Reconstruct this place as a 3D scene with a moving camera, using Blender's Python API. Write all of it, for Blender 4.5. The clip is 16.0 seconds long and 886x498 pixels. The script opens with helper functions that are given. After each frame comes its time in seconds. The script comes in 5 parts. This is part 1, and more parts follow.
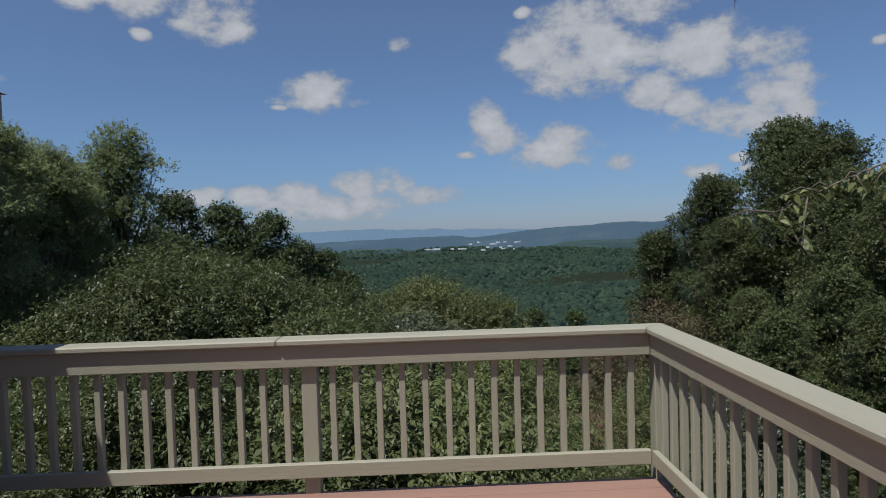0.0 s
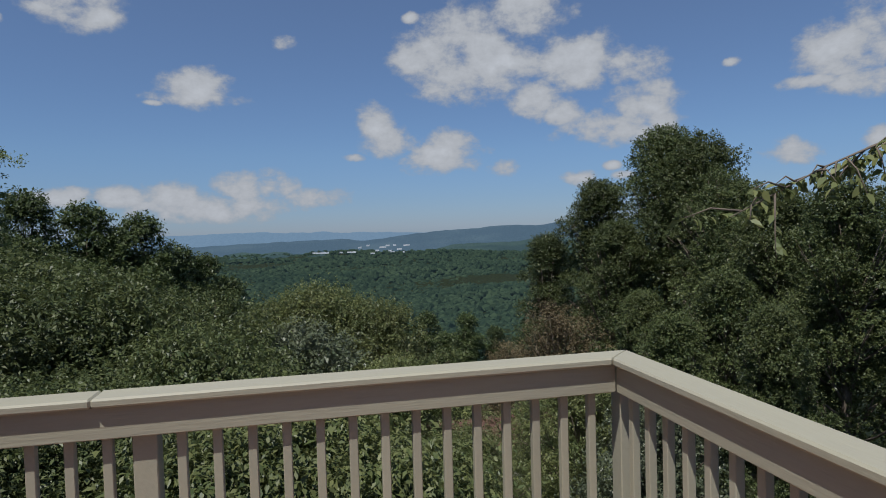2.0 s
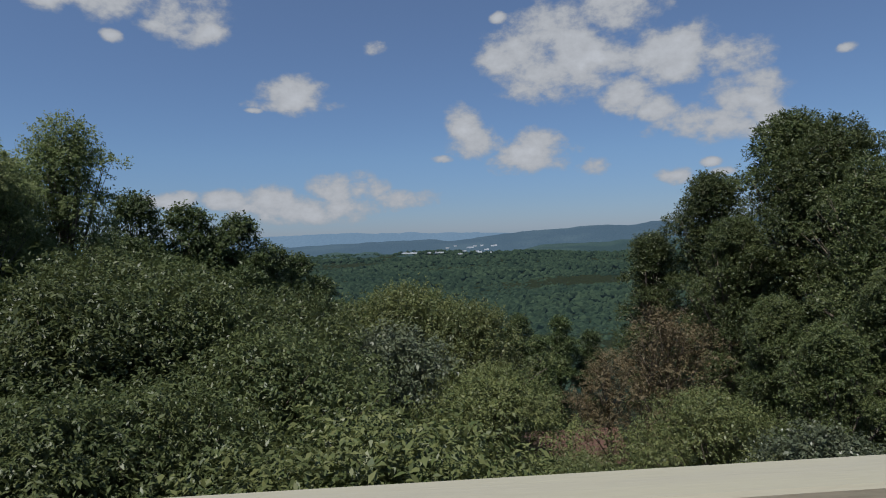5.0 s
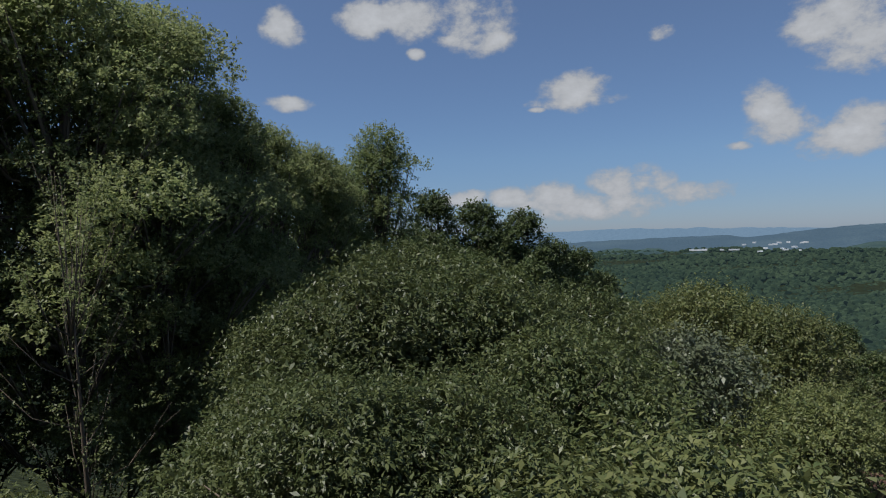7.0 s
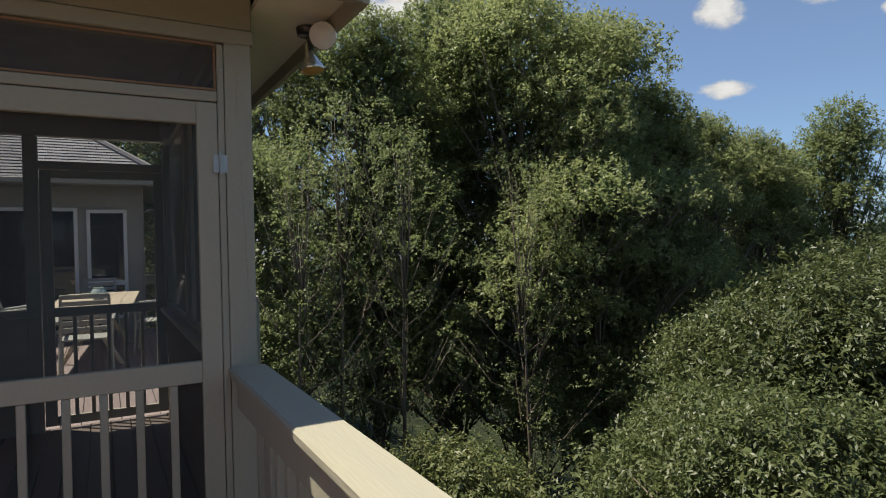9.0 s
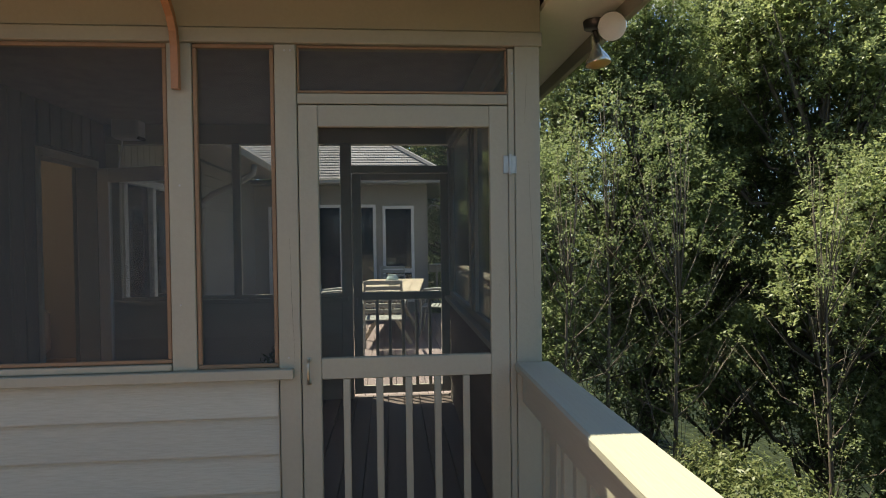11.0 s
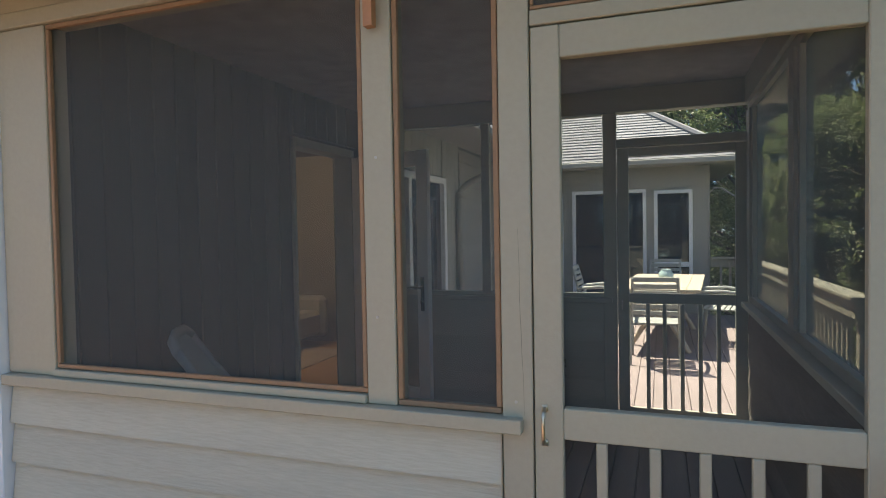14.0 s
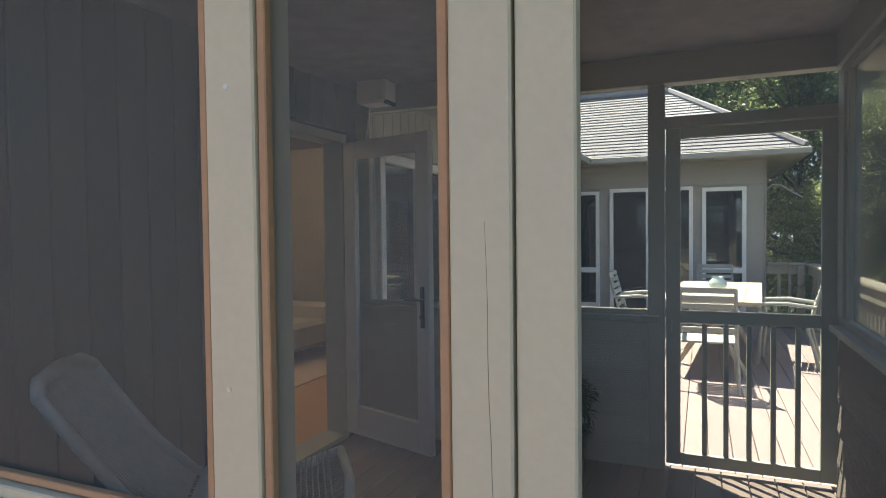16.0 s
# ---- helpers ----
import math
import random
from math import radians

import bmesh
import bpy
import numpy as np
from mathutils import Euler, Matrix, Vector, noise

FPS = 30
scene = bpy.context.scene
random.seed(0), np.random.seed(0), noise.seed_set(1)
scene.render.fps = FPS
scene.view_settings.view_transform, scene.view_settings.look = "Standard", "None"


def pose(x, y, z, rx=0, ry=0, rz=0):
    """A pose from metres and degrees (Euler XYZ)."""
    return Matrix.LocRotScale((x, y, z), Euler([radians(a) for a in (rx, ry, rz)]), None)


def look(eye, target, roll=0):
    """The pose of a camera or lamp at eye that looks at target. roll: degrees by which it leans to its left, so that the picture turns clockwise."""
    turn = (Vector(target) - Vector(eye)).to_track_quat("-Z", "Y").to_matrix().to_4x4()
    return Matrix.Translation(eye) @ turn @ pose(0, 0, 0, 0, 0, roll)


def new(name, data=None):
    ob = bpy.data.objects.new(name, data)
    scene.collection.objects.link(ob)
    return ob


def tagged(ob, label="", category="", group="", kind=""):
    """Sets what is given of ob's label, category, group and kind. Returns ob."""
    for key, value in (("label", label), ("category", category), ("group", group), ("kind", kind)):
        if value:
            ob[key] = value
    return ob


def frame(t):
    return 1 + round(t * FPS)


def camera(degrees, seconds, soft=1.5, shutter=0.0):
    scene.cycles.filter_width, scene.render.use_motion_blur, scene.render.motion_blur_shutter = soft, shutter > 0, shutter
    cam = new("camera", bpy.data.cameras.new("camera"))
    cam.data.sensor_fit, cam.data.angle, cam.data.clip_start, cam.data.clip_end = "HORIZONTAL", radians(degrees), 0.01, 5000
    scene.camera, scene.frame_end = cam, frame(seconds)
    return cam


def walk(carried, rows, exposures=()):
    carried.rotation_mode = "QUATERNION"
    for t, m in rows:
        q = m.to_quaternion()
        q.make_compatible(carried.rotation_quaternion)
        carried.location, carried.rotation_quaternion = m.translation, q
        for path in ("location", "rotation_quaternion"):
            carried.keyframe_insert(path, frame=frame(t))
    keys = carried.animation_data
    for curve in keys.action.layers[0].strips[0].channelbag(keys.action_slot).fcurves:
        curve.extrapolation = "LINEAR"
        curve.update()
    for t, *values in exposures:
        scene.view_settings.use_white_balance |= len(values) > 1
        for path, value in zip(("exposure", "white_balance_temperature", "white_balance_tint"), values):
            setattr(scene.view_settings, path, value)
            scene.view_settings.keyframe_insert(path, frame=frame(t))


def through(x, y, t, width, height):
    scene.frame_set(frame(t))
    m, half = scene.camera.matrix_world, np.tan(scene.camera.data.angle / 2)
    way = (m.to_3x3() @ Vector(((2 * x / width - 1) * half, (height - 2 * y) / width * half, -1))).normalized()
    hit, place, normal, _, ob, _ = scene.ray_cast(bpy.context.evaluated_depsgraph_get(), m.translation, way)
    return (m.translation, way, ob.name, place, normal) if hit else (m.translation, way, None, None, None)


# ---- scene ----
cam = camera(72.07, 16.0, soft=1.0)
PATH = [
    (0.0, pose(3.001, -3.464, 1.552, 87.94, 1.74, -1.73)),
    (0.5, pose(2.971, -3.238, 1.548, 87.97, 1.63, -4.02)),
    (1.0, pose(2.966, -2.999, 1.549, 87.97, 1.76, -6.53)),
    (1.5, pose(2.983, -2.749, 1.553, 87.98, 1.89, -9.47)),
    (2.0, pose(2.974, -2.493, 1.543, 87.93, 1.69, -12.11)),
    (2.5, pose(2.972, -2.242, 1.528, 87.98, 1.79, -13.38)),
    (3.0, pose(2.974, -2.001, 1.513, 88.00, 1.71, -13.34)),
    (5.5, pose(2.925, -0.957, 1.451, 88.30, 1.89, 0.75)),
    (6.0, pose(2.828, -0.795, 1.443, 88.44, 1.82, 6.29)),
    (6.5, pose(2.734, -0.642, 1.436, 88.51, 1.80, 13.26)),
    (7.0, pose(2.651, -0.525, 1.429, 88.66, 1.93, 22.00)),
    (7.5, pose(2.593, -0.451, 1.422, 88.86, 1.76, 32.13)),
    (8.0, pose(2.554, -0.421, 1.417, 89.05, 1.58, 42.49)),
    (8.5, pose(2.522, -0.415, 1.418, 89.21, 1.36, 52.09)),
    (9.0, pose(2.486, -0.450, 1.420, 89.22, 1.16, 60.74)),
    (9.5, pose(2.454, -0.497, 1.416, 89.25, 0.93, 67.77)),
    (12.0, pose(2.338, -0.542, 1.467, 88.51, 0.83, 94.17)),
    (12.5, pose(2.168, -0.571, 1.457, 88.39, 0.82, 97.93)),
    (13.0, pose(1.994, -0.596, 1.458, 88.34, 0.82, 101.23)),
    (13.5, pose(1.782, -0.578, 1.455, 88.26, 0.96, 105.44)),
    (14.0, pose(1.585, -0.557, 1.447, 88.27, 1.02, 109.69)),
    (14.5, pose(1.362, -0.573, 1.438, 88.08, 0.72, 112.03)),
    (15.0, pose(1.152, -0.607, 1.439, 88.16, 0.89, 112.71)),
    (15.5, pose(0.957, -0.633, 1.446, 88.27, 0.99, 112.77)),
    (16.0, pose(0.723, -0.664, 1.438, 88.38, 0.64, 113.04)),
]
EXPOSURES = [(0.0, -0.17, 6350, 9), (6.5, -0.2, 6450, 9), (8.0, 0.15, 6900, 9), (9.0, 0.58, 7300, 8), (9.7, 0.9, 7450, 6), (12.0, 1.42, 7800, -1), (12.5, 1.56, 7800, -1), (14.0, 1.95, 7500, 1), (16.0, 2.4, 7550, 1)]
walk(cam, PATH, EXPOSURES)

# ---- world, sun ----
SUN = Vector((-0.33, -0.36, 1.0)).normalized()      # towards the sun
world = bpy.data.worlds.new("sky")
scene.world = world
world.use_nodes = True


def world_nodes():
    nt = world.node_tree
    nt.nodes.clear()
    nd, ln = nt.nodes.new, nt.links.new
    out, bg = nd("ShaderNodeOutputWorld"), nd("ShaderNodeBackground")
    sky = nd("ShaderNodeTexSky")
    sky.sky_type, sky.sun_disc = "NISHITA", False
    sky.sun_elevation = math.asin(SUN.z)
    sky.sun_rotation = math.atan2(SUN.x, SUN.y)
    sky.altitude, sky.air_density, sky.dust_density, sky.ozone_density = 700, 1.0, 0.15, 3.0
    bg.inputs[1].default_value = 0.075
    ln(bg.outputs[0], out.inputs[0])
    tc = nd("ShaderNodeTexCoord")

    def vmath(op, a, b=None):
        n = nd("ShaderNodeVectorMath")
        n.operation = op
        for k, v in enumerate((a, b)):
            if v is None:
                continue
            if isinstance(v, (tuple, list, Vector)):
                n.inputs[k].default_value = tuple(v)
            else:
                ln(v, n.inputs[k])
        return n.outputs["Value"] if op in ("DOT_PRODUCT", "LENGTH") else n.outputs[0]

    def m(op, a, b=None, clamp=False):
        n = nd("ShaderNodeMath")
        n.operation, n.use_clamp = op, clamp
        for k, v in enumerate((a, b)):
            if v is None:
                continue
            if isinstance(v, (int, float)):
                n.inputs[k].default_value = v
            else:
                ln(v, n.inputs[k])
        return n.outputs[0]

    d = tc.outputs["Generated"]
    # cumulus clouds: (bearing, height, half width, half height) in degrees
    field = None
    for az, el, w, h in CLOUDS:
        w, h = w * 1.16, h * 1.16
        a, e = radians(az), radians(el)
        c = Vector((math.sin(a) * math.cos(e), math.cos(a) * math.cos(e), math.sin(e)))
        right = Vector((math.cos(a), -math.sin(a), 0))
        up = right.cross(c)
        u = m("DIVIDE", vmath("DOT_PRODUCT", d, right), math.tan(radians(w)))
        v = m("DIVIDE", m("SUBTRACT", vmath("DOT_PRODUCT", d, up), 0.0), math.tan(radians(h)))
        front = m("GREATER_THAN", vmath("DOT_PRODUCT", d, c), 0.3)
        r2 = m("ADD", m("MULTIPLY", u, u), m("MULTIPLY", v, v))
        blob = m("MULTIPLY", m("SUBTRACT", 1.05, r2), front)
        blob = m("MAXIMUM", m("SUBTRACT", blob, m("MULTIPLY", m("SUBTRACT", 1.0, front), 4.0)), -4.0)
        field = blob if field is None else m("MAXIMUM", field, blob)
    warp = nd("ShaderNodeTexNoise")
    warp.inputs["Scale"].default_value, warp.inputs["Detail"].default_value = 22, 7
    warp.inputs["Roughness"].default_value = 0.62
    ln(vmath("MULTIPLY", d, (1, 1, 1.5)), warp.inputs["Vector"])
    big = nd("ShaderNodeTexNoise")
    big.inputs["Scale"].default_value, big.inputs["Detail"].default_value = 15, 5
    ln(d, big.inputs["Vector"])
    n1 = m("MULTIPLY", m("SUBTRACT", warp.outputs[0], 0.5), 3.6)
    n2 = m("MULTIPLY", m("SUBTRACT", big.outputs[0], 0.5), 1.8)
    dens = m("ADD", m("MULTIPLY", field, 1.15), m("ADD", n1, n2))
    ramp = nd("ShaderNodeMapRange")
    ramp.interpolation_type = "SMOOTHSTEP"
    ramp.inputs[1].default_value, ramp.inputs[2].default_value = -0.1, 1.15
    ln(dens, ramp.inputs[0])
    shade = nd("ShaderNodeMapRange")
    shade.inputs[1].default_value, shade.inputs[2].default_value = 0.3, 2.4
    shade.inputs[3].default_value, shade.inputs[4].default_value = 5.4, 8.6
    ln(dens, shade.inputs[0])
    col = nd("ShaderNodeMix")
    col.data_type = "RGBA"
    ln(ramp.outputs[0], col.inputs[0])
    sat = nd("ShaderNodeHueSaturation")
    sat.inputs["Saturation"].default_value, sat.inputs["Value"].default_value = SKY_SAT, SKY_VAL
    ln(sky.outputs[0], sat.inputs["Color"])
    up_deg = nd("ShaderNodeSeparateXYZ")
    ln(d, up_deg.inputs[0])
    air = nd("ShaderNodeValToRGB")
    air.color_ramp.elements[0].position, air.color_ramp.elements[0].color = 0.0, (0.45, 0.57, 0.87, 1)
    air.color_ramp.elements[1].position, air.color_ramp.elements[1].color = 0.42, (0.86, 0.95, 1.10, 1)
    mid = air.color_ramp.elements.new(0.12)
    mid.color = (0.62, 0.77, 0.98, 1)
    ln(up_deg.outputs[2], air.inputs[0])
    ln(vmath("MULTIPLY", sat.outputs[0], air.outputs[0]), col.inputs[6])
    white = vmath("SCALE", (0.93, 0.97, 1.05))
    ln(shade.outputs[0], white.node.inputs["Scale"])
    ln(white, col.inputs[7])
    ln(col.outputs[2], bg.inputs[0])


SKY_SAT, SKY_VAL = 0.88, 1.2
HIGH_BANK = [(10.5, 15.6, 3.28, 1.91), (14.7, 15.7, 4.52, 3.61), (17.8, 14.4, 3.70, 2.38), (20.6, 19.0, 3.41, 2.36), (13.1, 13.6, 3.83, 2.13), (25.1, 14.4, 3.68, 2.30), (29.5, 13.6, 2.71, 1.48), (25.1, 15.6, 1.53, 1.12), (20.9, 11.3, 2.09, 1.78), (23.4, 10.1, 1.86, 1.14), (30.4, 10.1, 2.68, 2.19), (28.4, 8.4, 4.87, 1.49), (31.8, 8.8, 1.53, 1.44), (6.1, 9.5, 1.67, 1.83), (7.6, 7.9, 2.89, 1.31), (12.1, 6.6, 3.83, 1.49), (12.9, 7.8, 2.23, 1.17), (18.0, 5.3, 1.48, 0.79), (3.9, 6.6, 1.03, 0.36)]
SCATTERED = [(-9.6, 12.5, 2.95, 1.52), (-9.4, 11.6, 3.50, 0.63), (-12.9, 11.1, 0.76, 0.25), (-17.5, 17.5, 2.77, 1.00), (-20.8, 17.5, 1.43, 0.57), (-1.9, 16.6, 0.98, 0.59), (9.6, 18.8, 0.74, 0.48), (24.8, 4.1, 1.43, 0.66), (27.8, 5.1, 0.80, 0.40), (28.8, 4.2, 1.09, 0.40), (45.2, 12.8, 2.62, 2.15), (47.8, 13.6, 2.90, 2.54), (43.2, 10.6, 2.20, 0.56), (47.0, 10.0, 3.32, 1.03), (42.0, 5.3, 2.05, 1.03), (48.4, 5.8, 1.43, 0.89), (37.6, 13.0, 0.71, 0.35)]
HORIZON_BANK = [(-20.0, 3.2, 2.59, 0.74), (-15.8, 3.2, 2.02, 0.89), (-12.0, 3.5, 2.17, 1.13), (-6.1, 4.0, 2.12, 1.32), (-3.2, 4.2, 1.95, 1.17), (-8.5, 2.2, 6.86, 1.28), (0.7, 3.0, 3.03, 0.81)]
WEST_BANK = [(-36.3, 18.6, 1.60, 1.60), (-35.9, 12.3, 1.80, 0.59), (-28.7, 19.6, 2.06, 1.62), (-24.3, 19.6, 3.16, 1.73), (-18.6, 19.0, 3.26, 2.31), (-23.9, 16.4, 0.72, 0.51)] + [(-64.7, 20.6, 3.17, 1.85), (-36.0, 18.2, 1.58, 1.06), (-35.7, 12.1, 1.66, 0.57)]
BEHIND = [(-70, 22, 6, 3), (70, 18, 6, 4), (110, 24, 9, 5), (160, 20, 9, 5), (-150, 28, 9, 5)]
CLOUDS = HIGH_BANK + SCATTERED + HORIZON_BANK + WEST_BANK + BEHIND
world_nodes()
sun = new("sun", bpy.data.lights.new("sun", "SUN"))
sun.data.energy, sun.data.angle, sun.data.color = 5.0, radians(0.53), (1.0, 0.97, 0.91)
sun.matrix_world = look(SUN * 60, (0, 0, 0))
sun.visible_camera = True


# ---- materials ----
def material(name, base, rough=0.6, metal=0.0, vary=0.25, scale=6.0, grain=(1, 1, 1), bump=0.15, bump_scale=None, tint=None, per_piece=0.0, island=0.0, fine=None, spec=0.5, alpha=None):
    """Procedural surface: two noises (stains and grain) over a base colour, a bump, and a variation from piece to piece."""
    mat = bpy.data.materials.new(name)
    mat.use_nodes = True
    nt = mat.node_tree
    nd, ln = nt.nodes.new, nt.links.new
    bsdf = nt.nodes["Principled BSDF"]
    bsdf.inputs["Roughness"].default_value = rough
    bsdf.inputs["Metallic"].default_value = metal
    bsdf.inputs["Specular IOR Level"].default_value = spec
    geo = nd("ShaderNodeTexCoord")
    mapping = nd("ShaderNodeMapping")
    mapping.inputs["Scale"].default_value = grain
    ln(geo.outputs["Object"], mapping.inputs[0])
    big, small = nd("ShaderNodeTexNoise"), nd("ShaderNodeTexNoise")
    big.inputs["Scale"].default_value, big.inputs["Detail"].default_value = scale, 3
    small.inputs["Scale"].default_value, small.inputs["Detail"].default_value = fine or scale * 9, 5
    ln(mapping.outputs[0], big.inputs["Vector"])
    ln(mapping.outputs[0], small.inputs["Vector"])
    value = nd("ShaderNodeMath")
    value.operation = "MULTIPLY_ADD"
    ln(big.outputs[0], value.inputs[0])
    value.inputs[1].default_value, value.inputs[2].default_value = vary * 1.6, 1 - vary * 1.3
    value2 = nd("ShaderNodeMath")
    value2.operation = "MULTIPLY_ADD"
    ln(small.outputs[0], value2.inputs[0])
    value2.inputs[1].default_value = vary
    ln(value.outputs[0], value2.inputs[2])
    last = value2.outputs[0]
    if per_piece or island:
        src = nd("ShaderNodeObjectInfo").outputs["Random"] if per_piece else nd("ShaderNodeNewGeometry").outputs["Random Per Island"]
        pp = nd("ShaderNodeMath")
        pp.operation = "MULTIPLY_ADD"
        ln(src, pp.inputs[0])
        amount = per_piece or island
        pp.inputs[1].default_value, pp.inputs[2].default_value = amount * 2, 1 - amount
        mul = nd("ShaderNodeMath")
        mul.operation = "MULTIPLY"
        ln(pp.outputs[0], mul.inputs[0])
        ln(last, mul.inputs[1])
        last = mul.outputs[0]
    mix = nd("ShaderNodeMix")
    mix.data_type = "RGBA"
    ln(big.outputs[0], mix.inputs[0])
    mix.inputs[6].default_value = (*base, 1)
    mix.inputs[7].default_value = (*(tint or base), 1)
    scaled = nd("ShaderNodeVectorMath")
    scaled.operation = "SCALE"
    ln(mix.outputs[2], scaled.inputs[0])
    ln(last, scaled.inputs["Scale"])
    ln(scaled.outputs[0], bsdf.inputs["Base Color"])
    if bump:
        b = nd("ShaderNodeBump")
        b.inputs["Strength"].default_value, b.inputs["Distance"].default_value = bump, 0.004
        ln(small.outputs[0], b.inputs["Height"])
        ln(b.outputs[0], bsdf.inputs["Normal"])
    if alpha is not None:
        bsdf.inputs["Alpha"].default_value = alpha
    return mat


def leaf_material(name, base, tint, gloss=0.42, through=0.25):
    """Leaves: colour varies leaf by leaf and over the crown; some light passes through."""
    mat = bpy.data.materials.new(name)
    mat.use_nodes = True
    nt = mat.node_tree
    nd, ln = nt.nodes.new, nt.links.new
    bsdf = nt.nodes["Principled BSDF"]
    bsdf.inputs["Roughness"].default_value = gloss
    bsdf.inputs["Specular IOR Level"].default_value = 0.42
    geo = nd("ShaderNodeNewGeometry")
    tc = nd("ShaderNodeTexCoord")
    noi = nd("ShaderNodeTexNoise")
    noi.inputs["Scale"].default_value = 0.7
    ln(tc.outputs["Object"], noi.inputs["Vector"])
    add = nd("ShaderNodeMath")
    add.operation = "MULTIPLY_ADD"
    ln(noi.outputs[0], add.inputs[0])
    add.inputs[1].default_value = 1.1
    sub = nd("ShaderNodeMath")
    sub.operation = "MULTIPLY_ADD"
    ln(geo.outputs["Random Per Island"], sub.inputs[0])
    sub.inputs[1].default_value, sub.inputs[2].default_value = 0.8, -0.45
    ln(sub.outputs[0], add.inputs[2])
    mix = nd("ShaderNodeMix")
    mix.data_type, mix.clamp_factor = "RGBA", True
    ln(add.outputs[0], mix.inputs[0])
    mix.inputs[6].default_value, mix.inputs[7].default_value = (*base, 1), (*tint, 1)
    obj = nd("ShaderNodeObjectInfo")
    hs = nd("ShaderNodeHueSaturation")
    val = nd("ShaderNodeMath")
    val.operation = "MULTIPLY_ADD"
    ln(obj.outputs["Random"], val.inputs[0])
    val.inputs[1].default_value, val.inputs[2].default_value = 0.35, 0.82
    ln(val.outputs[0], hs.inputs["Value"])
    ln(mix.outputs[2], hs.inputs["Color"])
    ln(hs.outputs[0], bsdf.inputs["Base Color"])
    trans = nd("ShaderNodeBsdfTranslucent")
    ln(hs.outputs[0], trans.inputs[0])
    ms = nd("ShaderNodeMixShader")
    ms.inputs[0].default_value = through
    ln(bsdf.outputs[0], ms.inputs[1])
    ln(trans.outputs[0], ms.inputs[2])
    ln(ms.outputs[0], nt.nodes["Material Output"].inputs[0])
    return mat


def glass_material(name, tint=(0.93, 0.95, 0.95), rough=0.02):
    mat = bpy.data.materials.new(name)
    mat.use_nodes = True
    nt = mat.node_tree
    nd, ln = nt.nodes.new, nt.links.new
    glossy, clear, edge, ms = nd("ShaderNodeBsdfGlossy"), nd("ShaderNodeBsdfTransparent"), nd("ShaderNodeLayerWeight"), nd("ShaderNodeMixShader")
    glossy.inputs["Roughness"].default_value = rough
    clear.inputs[0].default_value = (*tint, 1)
    edge.inputs["Blend"].default_value = 0.5
    steep, gloss = nd("ShaderNodeMath"), nd("ShaderNodeMath")
    steep.operation, gloss.operation = "POWER", "MULTIPLY_ADD"
    steep.inputs[1].default_value = 4.0
    gloss.inputs[1].default_value, gloss.inputs[2].default_value = 0.9, 0.045
    ln(edge.outputs["Facing"], steep.inputs[0])
    ln(steep.outputs[0], gloss.inputs[0])
    ln(gloss.outputs[0], ms.inputs[0])
    ln(clear.outputs[0], ms.inputs[1])
    ln(glossy.outputs[0], ms.inputs[2])
    ln(ms.outputs[0], nt.nodes["Material Output"].inputs[0])
    return mat


def screen_material(name, cover, colour=(0.16, 0.165, 0.17)):
    """Insect screen: a fine dark mesh, see-through between its wires."""
    mat = bpy.data.materials.new(name)
    mat.use_nodes = True
    nt = mat.node_tree
    nd, ln = nt.nodes.new, nt.links.new
    clear, wire, ms = nd("ShaderNodeBsdfTransparent"), nt.nodes["Principled BSDF"], nd("ShaderNodeMixShader")
    wire.inputs["Base Color"].default_value, wire.inputs["Roughness"].default_value = (*colour, 1), 0.6
    ms.inputs[0].default_value = cover
    ln(clear.outputs[0], ms.inputs[1])
    ln(wire.outputs[0], ms.inputs[2])
    ln(ms.outputs[0], nt.nodes["Material Output"].inputs[0])
    return mat


def glow_material(name, colour, strength):
    mat = bpy.data.materials.new(name)
    mat.use_nodes = True
    b = mat.node_tree.nodes["Principled BSDF"]
    b.inputs["Emission Color"].default_value, b.inputs["Emission Strength"].default_value = (*colour, 1), strength
    return mat


M_PAINT = material("beige_paint", (0.345, 0.322, 0.258), 0.62, vary=0.12, scale=3, bump=0.25, fine=60, tint=(0.315, 0.295, 0.21), per_piece=0.05)
M_PAINT_X = material("beige_paint_lengthwise", (0.345, 0.322, 0.258), 0.62, vary=0.14, scale=4, grain=(0.25, 3, 3), bump=0.35, fine=40, tint=(0.315, 0.295, 0.21), per_piece=0.05)
M_PAINT_Y = material("beige_paint_crosswise", (0.345, 0.322, 0.258), 0.62, vary=0.14, scale=4, grain=(3, 0.25, 3), bump=0.35, fine=40, tint=(0.315, 0.295, 0.21), per_piece=0.05)
M_SIDING = material("weathered_beige_siding", (0.47, 0.46, 0.38), 0.75, vary=0.32, scale=3, grain=(3, 0.3, 3), bump=0.5, fine=50, tint=(0.36, 0.36, 0.29), per_piece=0.06)
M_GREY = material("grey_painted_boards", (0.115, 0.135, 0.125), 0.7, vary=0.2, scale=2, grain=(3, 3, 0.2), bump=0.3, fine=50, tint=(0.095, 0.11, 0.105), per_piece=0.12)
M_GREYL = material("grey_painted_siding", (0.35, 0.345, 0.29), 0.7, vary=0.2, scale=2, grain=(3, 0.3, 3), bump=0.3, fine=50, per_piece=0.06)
M_RAW = material("raw_pine_strip", (0.30, 0.19, 0.11), 0.75, vary=0.35, scale=5, bump=0.3, fine=60, tint=(0.22, 0.125, 0.07))
